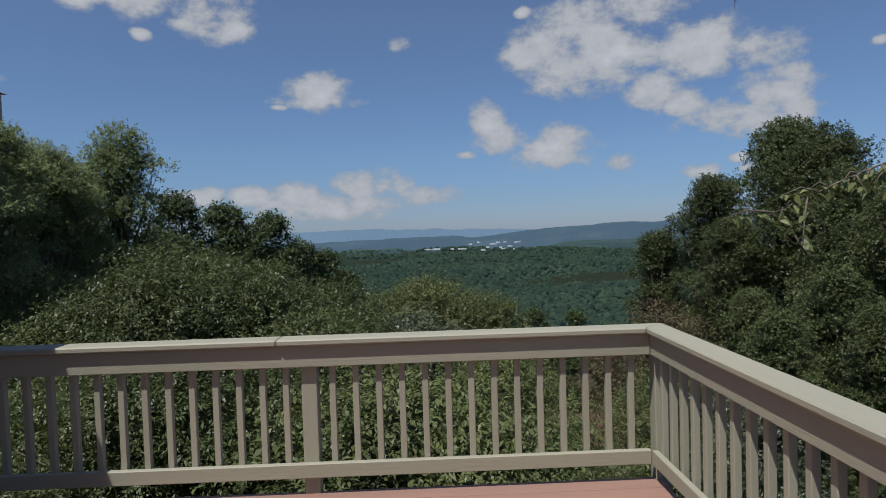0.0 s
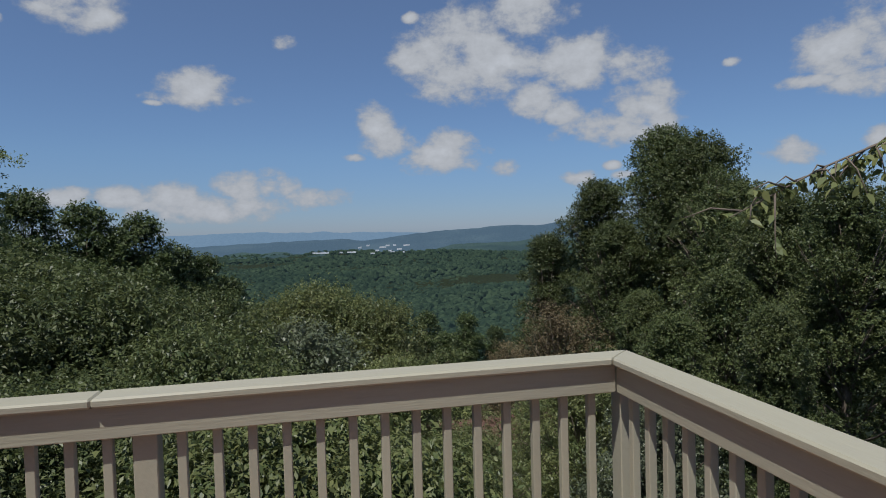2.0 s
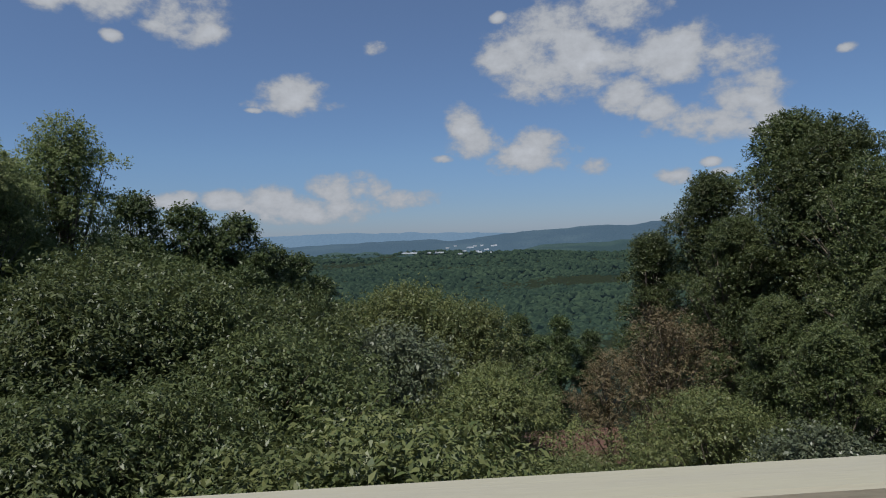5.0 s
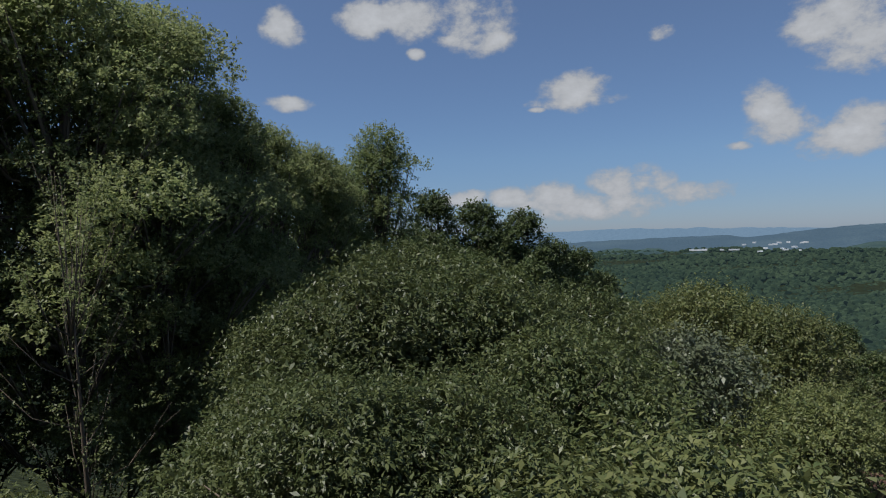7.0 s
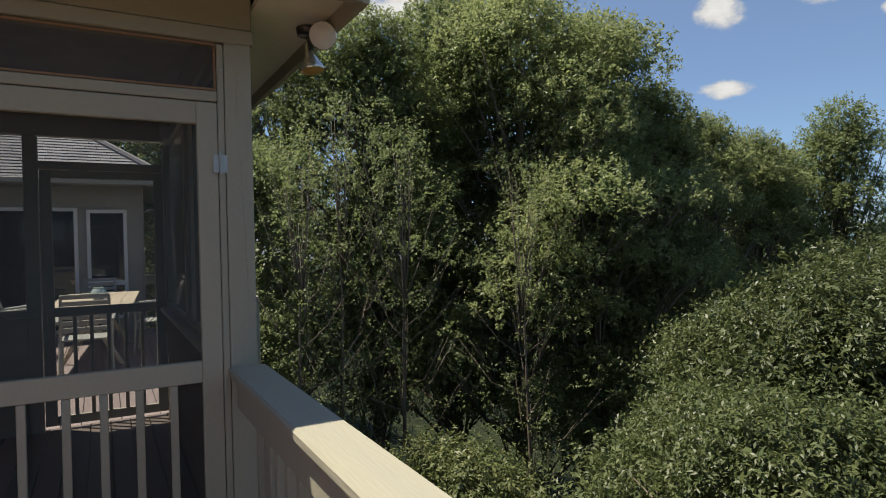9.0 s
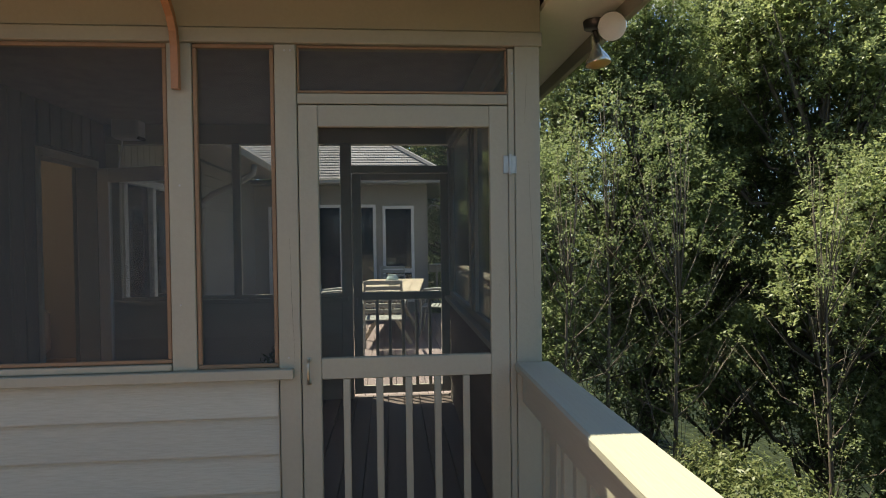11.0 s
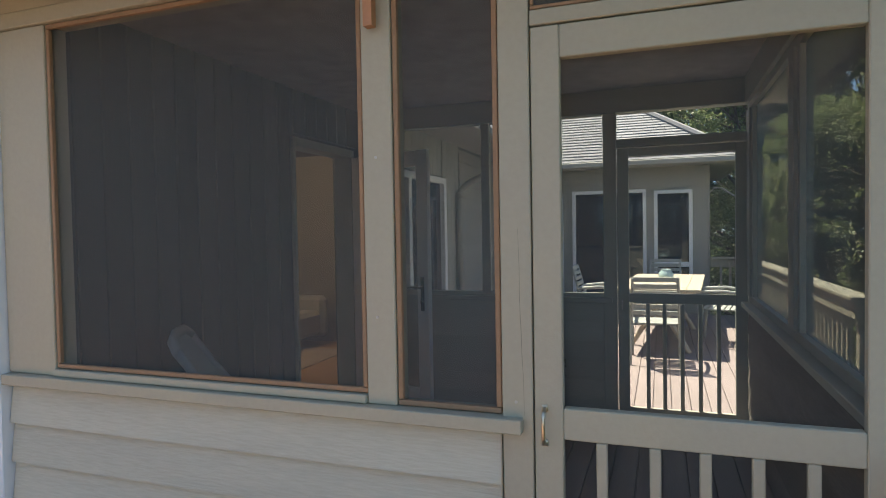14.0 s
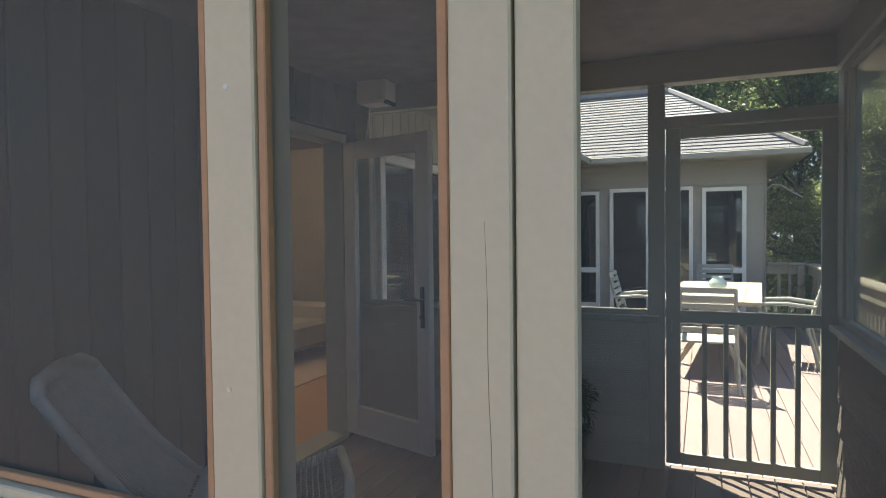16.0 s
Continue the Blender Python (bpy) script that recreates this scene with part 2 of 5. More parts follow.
M_DECK = material("reddish_deck_boards", (0.31, 0.18, 0.135), 0.7, vary=0.25, scale=3, grain=(0.3, 3, 3), bump=0.4, fine=45, tint=(0.27, 0.155, 0.115), per_piece=0.1)
M_DECK_DARK = material("dark_porch_boards", (0.13, 0.1, 0.085), 0.6, vary=0.25, scale=3, grain=(0.3, 3, 3), bump=0.4, fine=45, per_piece=0.12)
M_CEIL = material("ceiling_paint", (0.70, 0.67, 0.55), 0.7, vary=0.1, scale=2, bump=0.1)
M_WHITE = material("white_trim", (0.78, 0.78, 0.76), 0.5, vary=0.06, scale=4, bump=0.08)
M_STEEL = material("galvanised_steel", (0.42, 0.41, 0.38), 0.45, metal=0.9, vary=0.25, scale=30, bump=0.1)
M_SCREEN = screen_material("insect_screen", 0.40, (0.085, 0.09, 0.088))
M_SCREEN_THIN = screen_material("insect_screen_far", 0.26, (0.085, 0.09, 0.088))
M_SCREEN_SIDE = screen_material("insect_screen_side", 0.74, (0.05, 0.055, 0.06))
M_GLASS = glass_material("window_glass")
M_BARK = material("bark", (0.14, 0.11, 0.085), 0.9, vary=0.5, scale=3, grain=(3, 3, 0.6), bump=0.9, fine=25)
# A and C: leaf colour raised to stand in for strong sun
M_LEAF_A = leaf_material("leaves_sun_brightened_green", (0.14, 0.185, 0.07), (0.35, 0.375, 0.17), 0.48, 0.56)
M_LEAF_E = leaf_material("leaves_cherry_green", (0.046, 0.072, 0.024), (0.145, 0.165, 0.062), 0.46, 0.32)
M_LEAF_B = leaf_material("leaves_yellow_green", (0.085, 0.118, 0.04), (0.215, 0.225, 0.085), 0.48, 0.32)
M_LEAF_C = leaf_material("leaves_sun_brightened_deep", (0.12, 0.16, 0.06), (0.28, 0.32, 0.14), 0.48, 0.54)
M_LEAF_F = leaf_material("leaves_deep_green", (0.045, 0.07, 0.022), (0.11, 0.14, 0.048), 0.5, 0.25)
M_LEAF_D = leaf_material("leaves_grey_green", (0.07, 0.092, 0.05), (0.14, 0.155, 0.09), 0.38, 0.2)
M_LEAF_R = leaf_material("leaves_rust_brown", (0.11, 0.09, 0.045), (0.2, 0.15, 0.08), 0.55, 0.25)


# ---- building helpers ----
def add_box(bm, lo, hi, bevel=0.0):
    ret = bmesh.ops.create_cube(bm, size=1.0)
    vs = ret["verts"]
    c = [(a + b) / 2 for a, b in zip(lo, hi)]
    s = [abs(b - a) for a, b in zip(lo, hi)]
    for v in vs:
        v.co = Vector((c[0] + v.co.x * s[0], c[1] + v.co.y * s[1], c[2] + v.co.z * s[2]))
    if bevel:
        es = list({e for v in vs for e in v.link_edges})
        bmesh.ops.bevel(bm, geom=es, offset=bevel, segments=1, affect="EDGES")
    return vs


def add_tube(bm, pts, radii, sides=8, cap=True):
    """A round tube through points."""
    pts = [Vector(p) for p in pts]
    if isinstance(radii, (int, float)):
        radii = [radii] * len(pts)
    rings = []
    for i, p in enumerate(pts):
        d = (pts[min(i + 1, len(pts) - 1)] - pts[max(i - 1, 0)]).normalized()
        u = d.orthogonal().normalized() if i == 0 else (u - d * u.dot(d)).normalized()
        w = d.cross(u)
        rings.append([bm.verts.new(p + (u * math.cos(a) + w * math.sin(a)) * radii[i]) for a in [2 * math.pi * k / sides for k in range(sides)]])
    for a, b in zip(rings, rings[1:]):
        for k in range(sides):
            bm.faces.new((a[k], a[(k + 1) % sides], b[(k + 1) % sides], b[k]))
    if cap:
        bm.faces.new(rings[0][::-1])
        bm.faces.new(rings[-1])


def add_lathe(bm, profile, centre=(0, 0, 0), sides=20, axis=None):
    """A turned shape: profile of (radius, height) about z, or about the given axis."""
    q = Vector((0, 0, 1)).rotation_difference(Vector(axis)) if axis is not None else None
    rings = []
    for r, z in profile:
        ring = []
        for k in range(sides):
            a = 2 * math.pi * k / sides
            v = Vector((max(r, 1e-4) * math.cos(a), max(r, 1e-4) * math.sin(a), z))
            ring.append(bm.verts.new((q @ v if q else v) + Vector(centre)))
        rings.append(ring)
    for a, b in zip(rings, rings[1:]):
        for k in range(sides):
            bm.faces.new((a[k], a[(k + 1) % sides], b[(k + 1) % sides], b[k]))


def finish(bm, name, mat, smooth=False):
    bmesh.ops.recalc_face_normals(bm, faces=bm.faces)
    me = bpy.data.meshes.new(name)
    bm.to_mesh(me)
    bm.free()
    me.materials.append(mat)
    if smooth:
        for p in me.polygons:
            p.use_smooth = True
    return me


def part(name, bm, mat, parent=None, label="", smooth=False):
    ob = new(name, finish(bm, name, mat, smooth))
    if parent is not None:
        ob.parent = parent
    if label:
        ob["label"] = label
    return ob


def box(name, lo, hi, mat, parent=None, label="", bevel=0.003):
    """A board or block from corner to corner, its object centred on itself."""
    c = Vector([(a + b) / 2 for a, b in zip(lo, hi)])
    bm = bmesh.new()
    add_box(bm, Vector(lo) - c, Vector(hi) - c, bevel)
    ob = part(name, bm, mat, parent, label)
    ob.location = c
    return ob


def thing(name, label, category, group="", kind="", at=(0, 0, 0)):
    ob = new(name)
    ob.empty_display_size = 0.2
    ob.location = at
    return tagged(ob, label, category, group, kind)


def mesh_fast(name, verts, faces_n, mat):
    """A mesh of equal n-gons whose corners are all listed in order."""
    verts = np.asarray(verts, dtype=np.float32)
    me = bpy.data.meshes.new(name)
    nv = len(verts)
    me.vertices.add(nv)
    me.vertices.foreach_set("co", verts.ravel())
    me.loops.add(nv)
    me.loops.foreach_set("vertex_index", np.arange(nv, dtype=np.int32))
    me.polygons.add(nv // faces_n)
    me.polygons.foreach_set("loop_start", np.arange(0, nv, faces_n, dtype=np.int32))
    me.update(calc_edges=True)
    me.materials.append(mat)
    return me


def pieces(name, spots, size, mat, parent, bevel=0.003):
    """Equal boards that share one mesh."""
    bm = bmesh.new()
    add_box(bm, [-s / 2 for s in size], [s / 2 for s in size], bevel)
    me = finish(bm, name, mat)
    for p in spots:
        ob = new(name, me)
        ob.location = p
        ob.parent = parent


# ---- ground, valley and hills ----
def ground_height(x, y):
    """The mountainside under the deck falls to a wide valley."""
    d = max(0.0, y + 2)
    z = -3.2 - 0.30 * min(d, 60) - 0.26 * max(0, min(d, 420) - 60) - 0.04 * max(0, min(d, 900) - 420)
    z = max(z, -133.0)
    side = abs(x)
    near = math.exp(-max(d, 0) / 60)
    z += near * 0.03 * side
    z += 2.5 * noise.noise(Vector((x / 45, y / 45, 0))) * min(1, d / 30)
    return z


def ground_mesh():
    rs = [0, 4, 8, 12, 18, 25, 35, 50, 70, 95, 130, 180, 240, 320, 420, 540, 680, 850, 1050, 1300, 1600, 1950, 2350, 2800, 3300, 3900, 4600]
    n = 96
    bm = bmesh.new()
    prev = None
    for i, r in enumerate(rs):
        ring = []
        for k in range(n if r else 1):
            a = 2 * math.pi * k / n
            x, y = r * math.sin(a), r * math.cos(a)
            z = ground_height(x, y)
            if y < 0:
                z = -3.2 + 0.10 * min(-y, 300)
            ring.append(bm.verts.new((x, y, z)))
        if i == 1:
            for k in range(n):
                bm.faces.new((prev[0], ring[k], ring[(k + 1) % n]))
        elif i > 1:
            for k in range(n):
                bm.faces.new((prev[k], ring[k], ring[(k + 1) % n], prev[(k + 1) % n]))
        prev = ring
    return bm


def forest_material(name, dark, light, haze, amount, scale):
    """Distant tree tops: rounded clumps with gaps darkened like shade; haze of the air is painted on as an even glow.
    """
    mat = bpy.data.materials.new(name)
    mat.use_nodes = True
    nt = mat.node_tree
    nd, ln = nt.nodes.new, nt.links.new
    b = nt.nodes["Principled BSDF"]
    b.inputs["Roughness"].default_value = 0.9
    b.inputs["Specular IOR Level"].default_value = 0.1
    tc = nd("ShaderNodeTexCoord")
    vo, no = nd("ShaderNodeTexVoronoi"), nd("ShaderNodeTexNoise")
    vo.inputs["Scale"].default_value = scale
    no.inputs["Scale"].default_value, no.inputs["Detail"].default_value = scale * 0.06, 6
    ln(tc.outputs["Object"], vo.inputs["Vector"])
    ln(tc.outputs["Object"], no.inputs["Vector"])
    mp = nd("ShaderNodeMapRange")
    mp.inputs[1].default_value, mp.inputs[2].default_value = 0.36, 0.64
    ln(no.outputs[0], mp.inputs[0])
    sub = nd("ShaderNodeMath")
    sub.operation = "SUBTRACT"
    ln(mp.outputs[0], sub.inputs[0])
    sc = nd("ShaderNodeMath")
    sc.operation = "MULTIPLY"
    ln(vo.outputs["Distance"], sc.inputs[0])
    sc.inputs[1].default_value = 0.7
    ln(sc.outputs[0], sub.inputs[1])
    mix = nd("ShaderNodeMix")
    mix.data_type, mix.clamp_factor = "RGBA", True
    ln(sub.outputs[0], mix.inputs[0])
    mix.inputs[6].default_value, mix.inputs[7].default_value = (*dark, 1), (*light, 1)
    ln(mix.outputs[2], b.inputs["Base Color"])
    # haze painted as emission, the same over the whole surface
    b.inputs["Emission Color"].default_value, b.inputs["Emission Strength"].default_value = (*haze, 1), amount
    bp = nd("ShaderNodeBump")
    bp.invert = True
    bp.inputs["Strength"].default_value, bp.inputs["Distance"].default_value = 1.0, 0.5 / scale
    ln(vo.outputs["Distance"], bp.inputs["Height"])
    ln(bp.outputs[0], b.inputs["Normal"])
    return mat


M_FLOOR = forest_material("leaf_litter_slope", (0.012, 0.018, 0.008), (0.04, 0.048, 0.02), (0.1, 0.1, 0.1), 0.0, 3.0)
# ridge colours and glow turn bluer from hill to hill to paint haze
M_HILL_1 = forest_material("hill_forest_hazed", (0.015, 0.03, 0.025), (0.04, 0.065, 0.045), (0.16, 0.27, 0.36), 0.16, 0.06)
M_HILL_2 = forest_material("haze_tinted_hill_forest", (0.02, 0.03, 0.035), (0.04, 0.055, 0.055), (0.20, 0.36, 0.55), 0.26, 0.05)
M_HILL_3 = forest_material("haze_tinted_far_ridge", (0.02, 0.03, 0.04), (0.03, 0.04, 0.05), (0.28, 0.45, 0.66), 0.50, 0.03)
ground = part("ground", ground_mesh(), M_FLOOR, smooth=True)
tagged(ground, "wooded mountainside falling into a wide green valley", "ground", kind="structure")


def ridge(name, label, dist, mat, heights, depth, seed):
    """A long hill across the view: heights are (bearing, degrees above the horizon of its crest)."""
    bm = bmesh.new()
    prev = None
    az = heights[0][0]
    step = 0.35
    while az <= heights[-1][0]:
        for (a0, h0), (a1, h1) in zip(heights, heights[1:]):
            if a0 <= az <= a1:
                k = (az - a0) / (a1 - a0)
                k = k * k * (3 - 2 * k)
                h = h0 + (h1 - h0) * k
        h += 0.14 * noise.noise(Vector((az * 0.55, seed, 0))) + 0.06 * noise.noise(Vector((az * 1.9, seed, 3)))
        row = []
        for j, f in enumerate((0.0, 0.25, 0.5, 0.75, 1.0)):
            d = dist - depth * (1 - f)
            top = 1.45 + math.tan(radians(h)) * dist
            z = -138 + (top + 138) * math.sin(f * math.pi / 2) ** 1.3
            z += (1 - f) * f * 40 * noise.noise(Vector((az * 0.35, f * 2, seed)))
            a = radians(az)
            row.append(bm.verts.new((d * math.sin(a), d * math.cos(a), z)))
        if prev:
            for j in range(4):
                bm.faces.new((prev[j], row[j], row[j + 1], prev[j + 1]))
        prev = row
        az += step
    return tagged(part(name, bm, mat, smooth=True), label, "hill", kind="structure")


ridge("backdrop_ridge_far", "mountain ridge on the horizon, tinted pale blue as painted haze", 4750, M_HILL_3, [(-60, -.1), (-20, -.05), (-12, -.1), (-6, .0), (0, -.15), (6, -.3), (12, -.5), (30, -.3), (60, 0)], 400, 1)
ridge("backdrop_ridge_middle", "wooded ridge beyond the town, tinted blue-green as painted haze", 4400, M_HILL_2, [(-60, -.7), (-16, -1.1), (-9, -1.1), (-4, -.95), (2, -.85), (5, -1.0), (8, -.75), (10, -.45), (13, -.3), (18, .0), (21, -.05), (24, .2), (30, .3), (45, .6), (70, .4)], 900, 2)
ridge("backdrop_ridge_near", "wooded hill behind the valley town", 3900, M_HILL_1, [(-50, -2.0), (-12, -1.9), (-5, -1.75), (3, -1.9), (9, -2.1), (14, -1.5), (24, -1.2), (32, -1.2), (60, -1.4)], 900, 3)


def tree_tops():
    """Far woods on the valley floor and its low hills, as rounded crowns in one mesh."""
    rng = np.random.default_rng(5)
    n = 27000
    az = np.radians(rng.uniform(-16, 50, n))
    d = 190 * (3500 / 190) ** (rng.random(n) ** 0.9)
    r = 3.9 * (d / 300) ** 0.42 * rng.uniform(.7, 1.35, n)
    x, y = 2.8 + d * np.sin(az), d * np.cos(az)
    z = np.array([ground_height(a, b) for a, b in zip(x, y)])
    swell = np.array([noise.noise(Vector((a / 420, b / 420, 7))) for a, b in zip(x, y)])
    z += swell * 14 * np.clip(d / 900, 0, 1.6) + 3
    t = (1 + 5 ** 0.5) / 2
    ico = np.array([(-1, t, 0), (1, t, 0), (-1, -t, 0), (1, -t, 0), (0, -1, t), (0, 1, t), (0, -1, -t), (0, 1, -t), (t, 0, -1), (t, 0, 1), (-t, 0, -1), (-t, 0, 1)]) / (1 + t * t) ** 0.5
    tri = np.array([(0, 11, 5), (0, 5, 1), (0, 1, 7), (0, 7, 10), (0, 10, 11), (1, 5, 9), (5, 11, 4), (11, 10, 2), (10, 7, 6), (7, 1, 8), (3, 9, 4), (3, 4, 2), (3, 2, 6), (3, 6, 8), (3, 8, 9), (4, 9, 5), (2, 4, 11), (6, 2, 10), (8, 6, 7), (9, 8, 1)])
    v = ico[None] * r[:, None, None] * np.array([1, 1, .9]) * (1 + 0.22 * rng.normal(size=(n, 12, 1)))
    v += np.stack([x, y, z], 1)[:, None]
    return v[:, tri].reshape(-1, 3)


def canopy_material():
    """Crowns of the valley woods: colour by crown and by stand, with wide dark bands painted as cloud shadow and an
    even blue glow as haze.
    """
    mat = leaf_material("valley_tree_tops_hazed", (0.014, 0.027, 0.014), (0.042, 0.063, 0.03), 0.8, 0.0)
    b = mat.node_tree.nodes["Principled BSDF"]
    # wide noise gives the dark bands that stand in for cloud shadow
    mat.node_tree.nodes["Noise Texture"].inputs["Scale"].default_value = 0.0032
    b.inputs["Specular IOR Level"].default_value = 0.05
    # blue emission paints haze over the woods, near and far alike
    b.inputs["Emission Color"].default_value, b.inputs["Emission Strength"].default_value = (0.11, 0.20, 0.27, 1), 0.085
    return mat


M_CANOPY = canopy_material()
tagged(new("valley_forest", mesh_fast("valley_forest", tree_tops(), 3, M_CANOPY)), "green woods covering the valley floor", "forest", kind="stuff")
M_SHED = material("pale_roof_sheet", (0.75, 0.76, 0.78), 0.6, vary=0.1, scale=0.05, bump=0)
_r = random.Random(3)
for k in range(34):
    az, el = (_r.uniform(.2, 4.2), _r.uniform(-2.05, -1.95)) if k < 6 else (_r.uniform(4, 9), _r.uniform(-2.2, -1.4)) if k < 20 else (_r.uniform(7.5, 12), _r.uniform(-2.75, -2.55)) if k < 28 else (_r.uniform(13, 17.5), _r.uniform(-2.7, -2.4))
    d = 3050
    w = _r.uniform(14, 60) if k < 6 else _r.uniform(5, 24)
    a = radians(az)
    zc = 1.5 + d * math.tan(radians(el))
    bld = thing("shed", "pale flat-roofed building far off in the valley", "building", "town in the valley", at=(d * math.sin(a), d * math.cos(a), zc - 4))
    box("wall", (-w / 2, -8, -4), (w / 2, 8, 1), M_SHED, bld, bevel=0)
    box("roof", (-w / 2 - .5, -8.5, 1), (w / 2 + .5, 8.5, 1.8), M_SHED, bld, bevel=0)


# ---- trees ----
def leaf_cloud(rng, lobes, count, size, slender=0.45, droop=0.3, fill=0.35, per=13, spray=5.0, core=0.2):
    """Corners of leaves (kites) in sprays: short twigs that stand out of the skin of ellipsoid lobes (x, y, z, rx, ry, rz), and coarser leaves inside."""
    lobes = np.array(lobes, dtype=float)
    area = (lobes[:, 3] * lobes[:, 4] * lobes[:, 5]) ** (2 / 3)

    def unit(v):
        return v / (np.linalg.norm(v, axis=1, keepdims=True) + 1e-9)

    def strew(nc, per, leaf, deep):
        pick = rng.choice(len(lobes), nc, p=area / area.sum())
        d = unit(rng.normal(size=(nc, 3)))
        d[:, 2] = np.where((d[:, 2] < -0.12) & (rng.random(nc) < 0.88), -d[:, 2], d[:, 2])
        d = unit(d)
        r = 1 - fill * rng.random(nc) ** 1.6
        if deep:
            r = 0.72 * rng.random(nc) ** 0.45
        r *= 1 + 0.16 * np.sin(d[:, 0] * 5 + pick) * np.cos(d[:, 1] * 6 + pick * 2)
        start = lobes[pick, :3] + d * lobes[pick, 3:] * r[:, None]
        twig = unit(d * 0.9 + rng.normal(size=(nc, 3)) * 0.55 + np.array([0, 0, 0.25 - 0.5 * droop]))
        length = leaf * spray * rng.uniform(.45, 1.35, nc)
        u = rng.random((nc, per))
        base = (start[:, None] + twig[:, None] * (u * length[:, None])[..., None]).reshape(-1, 3)
        tw, out = np.repeat(twig, per, axis=0), np.repeat(d, per, axis=0)
        n = len(base)
        base[:, 2] -= droop * (u.ravel() ** 2) * np.repeat(length, per) * 0.35
        off = rng.normal(size=(n, 3))
        off = unit(off - tw * (off * tw).sum(axis=1, keepdims=True))
        base += off * leaf * 0.5 * rng.random((n, 1))
        way = tw * 0.55 + off * 0.75 + rng.normal(size=(n, 3)) * 0.22
        way[:, 2] -= droop
        way = unit(way)
        nor = rng.normal(size=(n, 3)) * 0.42 + out * 0.35 + np.array([0, 0, 0.95])
        side_v = unit(np.cross(way, nor))
        nor = np.cross(side_v, way)
        ln = leaf * (0.6 + 0.8 * rng.random((n, 1)))
        w = ln * slender
        tip = base + way * ln - nor * ln * 0.06
        m1 = base + way * ln * 0.42 + side_v * w * 0.5 + nor * ln * 0.09
        m2 = base + way * ln * 0.42 - side_v * w * 0.5 + nor * ln * 0.09
        return np.stack([base, m1, tip, m2], axis=1).reshape(-1, 3)
    return np.concatenate([strew(count // per, per, size, False), strew(int(count * core) // 6, 6, size * 1.5, True)])


def tree_meshes(seed, height, lobes, trunk_r, count, leaf, mat, slender=0.45, droop=0.3, fill=0.35, spray=5.0, core=0.2):
    rng = np.random.default_rng(seed)
    rnd = random.Random(seed)
    bm = bmesh.new()
    lean = Vector((rnd.uniform(-.03, .03), rnd.uniform(-.03, .03), 0)) * height
    ht = height * 0.78
    pts = [Vector((0, 0, -0.6)) + lean * f + Vector((rnd.uniform(-1, 1), rnd.uniform(-1, 1), 0)) * 0.012 * height * (f > 0) + Vector((0, 0, (ht + 0.6) * f)) for f in (0, .12, .3, .5, .7, .86, 1)]
    add_tube(bm, pts, [trunk_r * k for k in (1.35, 1, .85, .68, .45, .25, .08)], 9)
    for lx, ly, lz, rx, ry, rz in lobes:
        f = max(0.12, min(0.8, (lz - 0.55 * rz) / ht - 0.12))
        base = pts[0].lerp(pts[-1], f)
        end = Vector((lx, ly, lz + 0.2 * rz))
        mid = base.lerp(end, 0.5) + Vector((0, 0, -0.06 * height * rnd.random()))
        add_tube(bm, [base, mid, end], [trunk_r * .3, trunk_r * .18, trunk_r * .05], 5)
        for _ in range(2):
            e2 = Vector((lx + rnd.uniform(-.75, .75) * rx, ly + rnd.uniform(-.75, .75) * ry, lz + rnd.uniform(-.5, .75) * rz))
            add_tube(bm, [mid, mid.lerp(e2, .5) + Vector((0, 0, .1)), e2], [trunk_r * .12, trunk_r * .08, trunk_r * .03], 4)
    trunk = finish(bm, "trunk", M_BARK, True)
    crown = mesh_fast("crown", leaf_cloud(rng, lobes, count, leaf, slender, droop, fill, spray=spray, core=core), 4, mat)
    return trunk, crown


def tree(name, label, meshes, x, y, base, turn=0.0, size=1.0, group=""):
    ob = thing(name, label, "tree", group, at=(x, y, base))
    ob.rotation_euler = (0, 0, radians(turn))
    ob.scale = (size, size, size)
    for n, me in zip(("trunk", "crown"), meshes):
        p = new(n, me)
        p.parent = ob
    return ob


def crown_lobes(seed, h, r, n, low=0.3, peak=0.55, size=0.3):
    """Lobes over a domed crown: h its top, r its greatest radius, low where it begins and peak where it is widest (shares of h)."""
    rnd = random.Random(seed)
    out = []
    for k in range(n):
        f = ((k + 0.5) / n) ** 0.8
        zf = low + (1 - low) * f
        if zf > peak:
            reach = math.sqrt(max(0.0, 1 - ((zf - peak) / (1.02 - peak)) ** 2))
        else:
            reach = 0.55 + 0.45 * (zf - low) / max(1e-6, peak - low)
        a = k * 2.39996 + rnd.uniform(-.5, .5)
        s = r * size * rnd.uniform(.6, 1.6)
        rad = max(0.0, r * reach * rnd.uniform(.62, 1.2) - s * 0.7) if k % 4 else r * reach * 0.35 * rnd.random()
        out.append((rad * math.cos(a), rad * math.sin(a), h * (zf + rnd.uniform(-.03, .03) * (1 - f)) - s * 0.75 * f, s, s, s * rnd.uniform(.55, .9)))
    return out


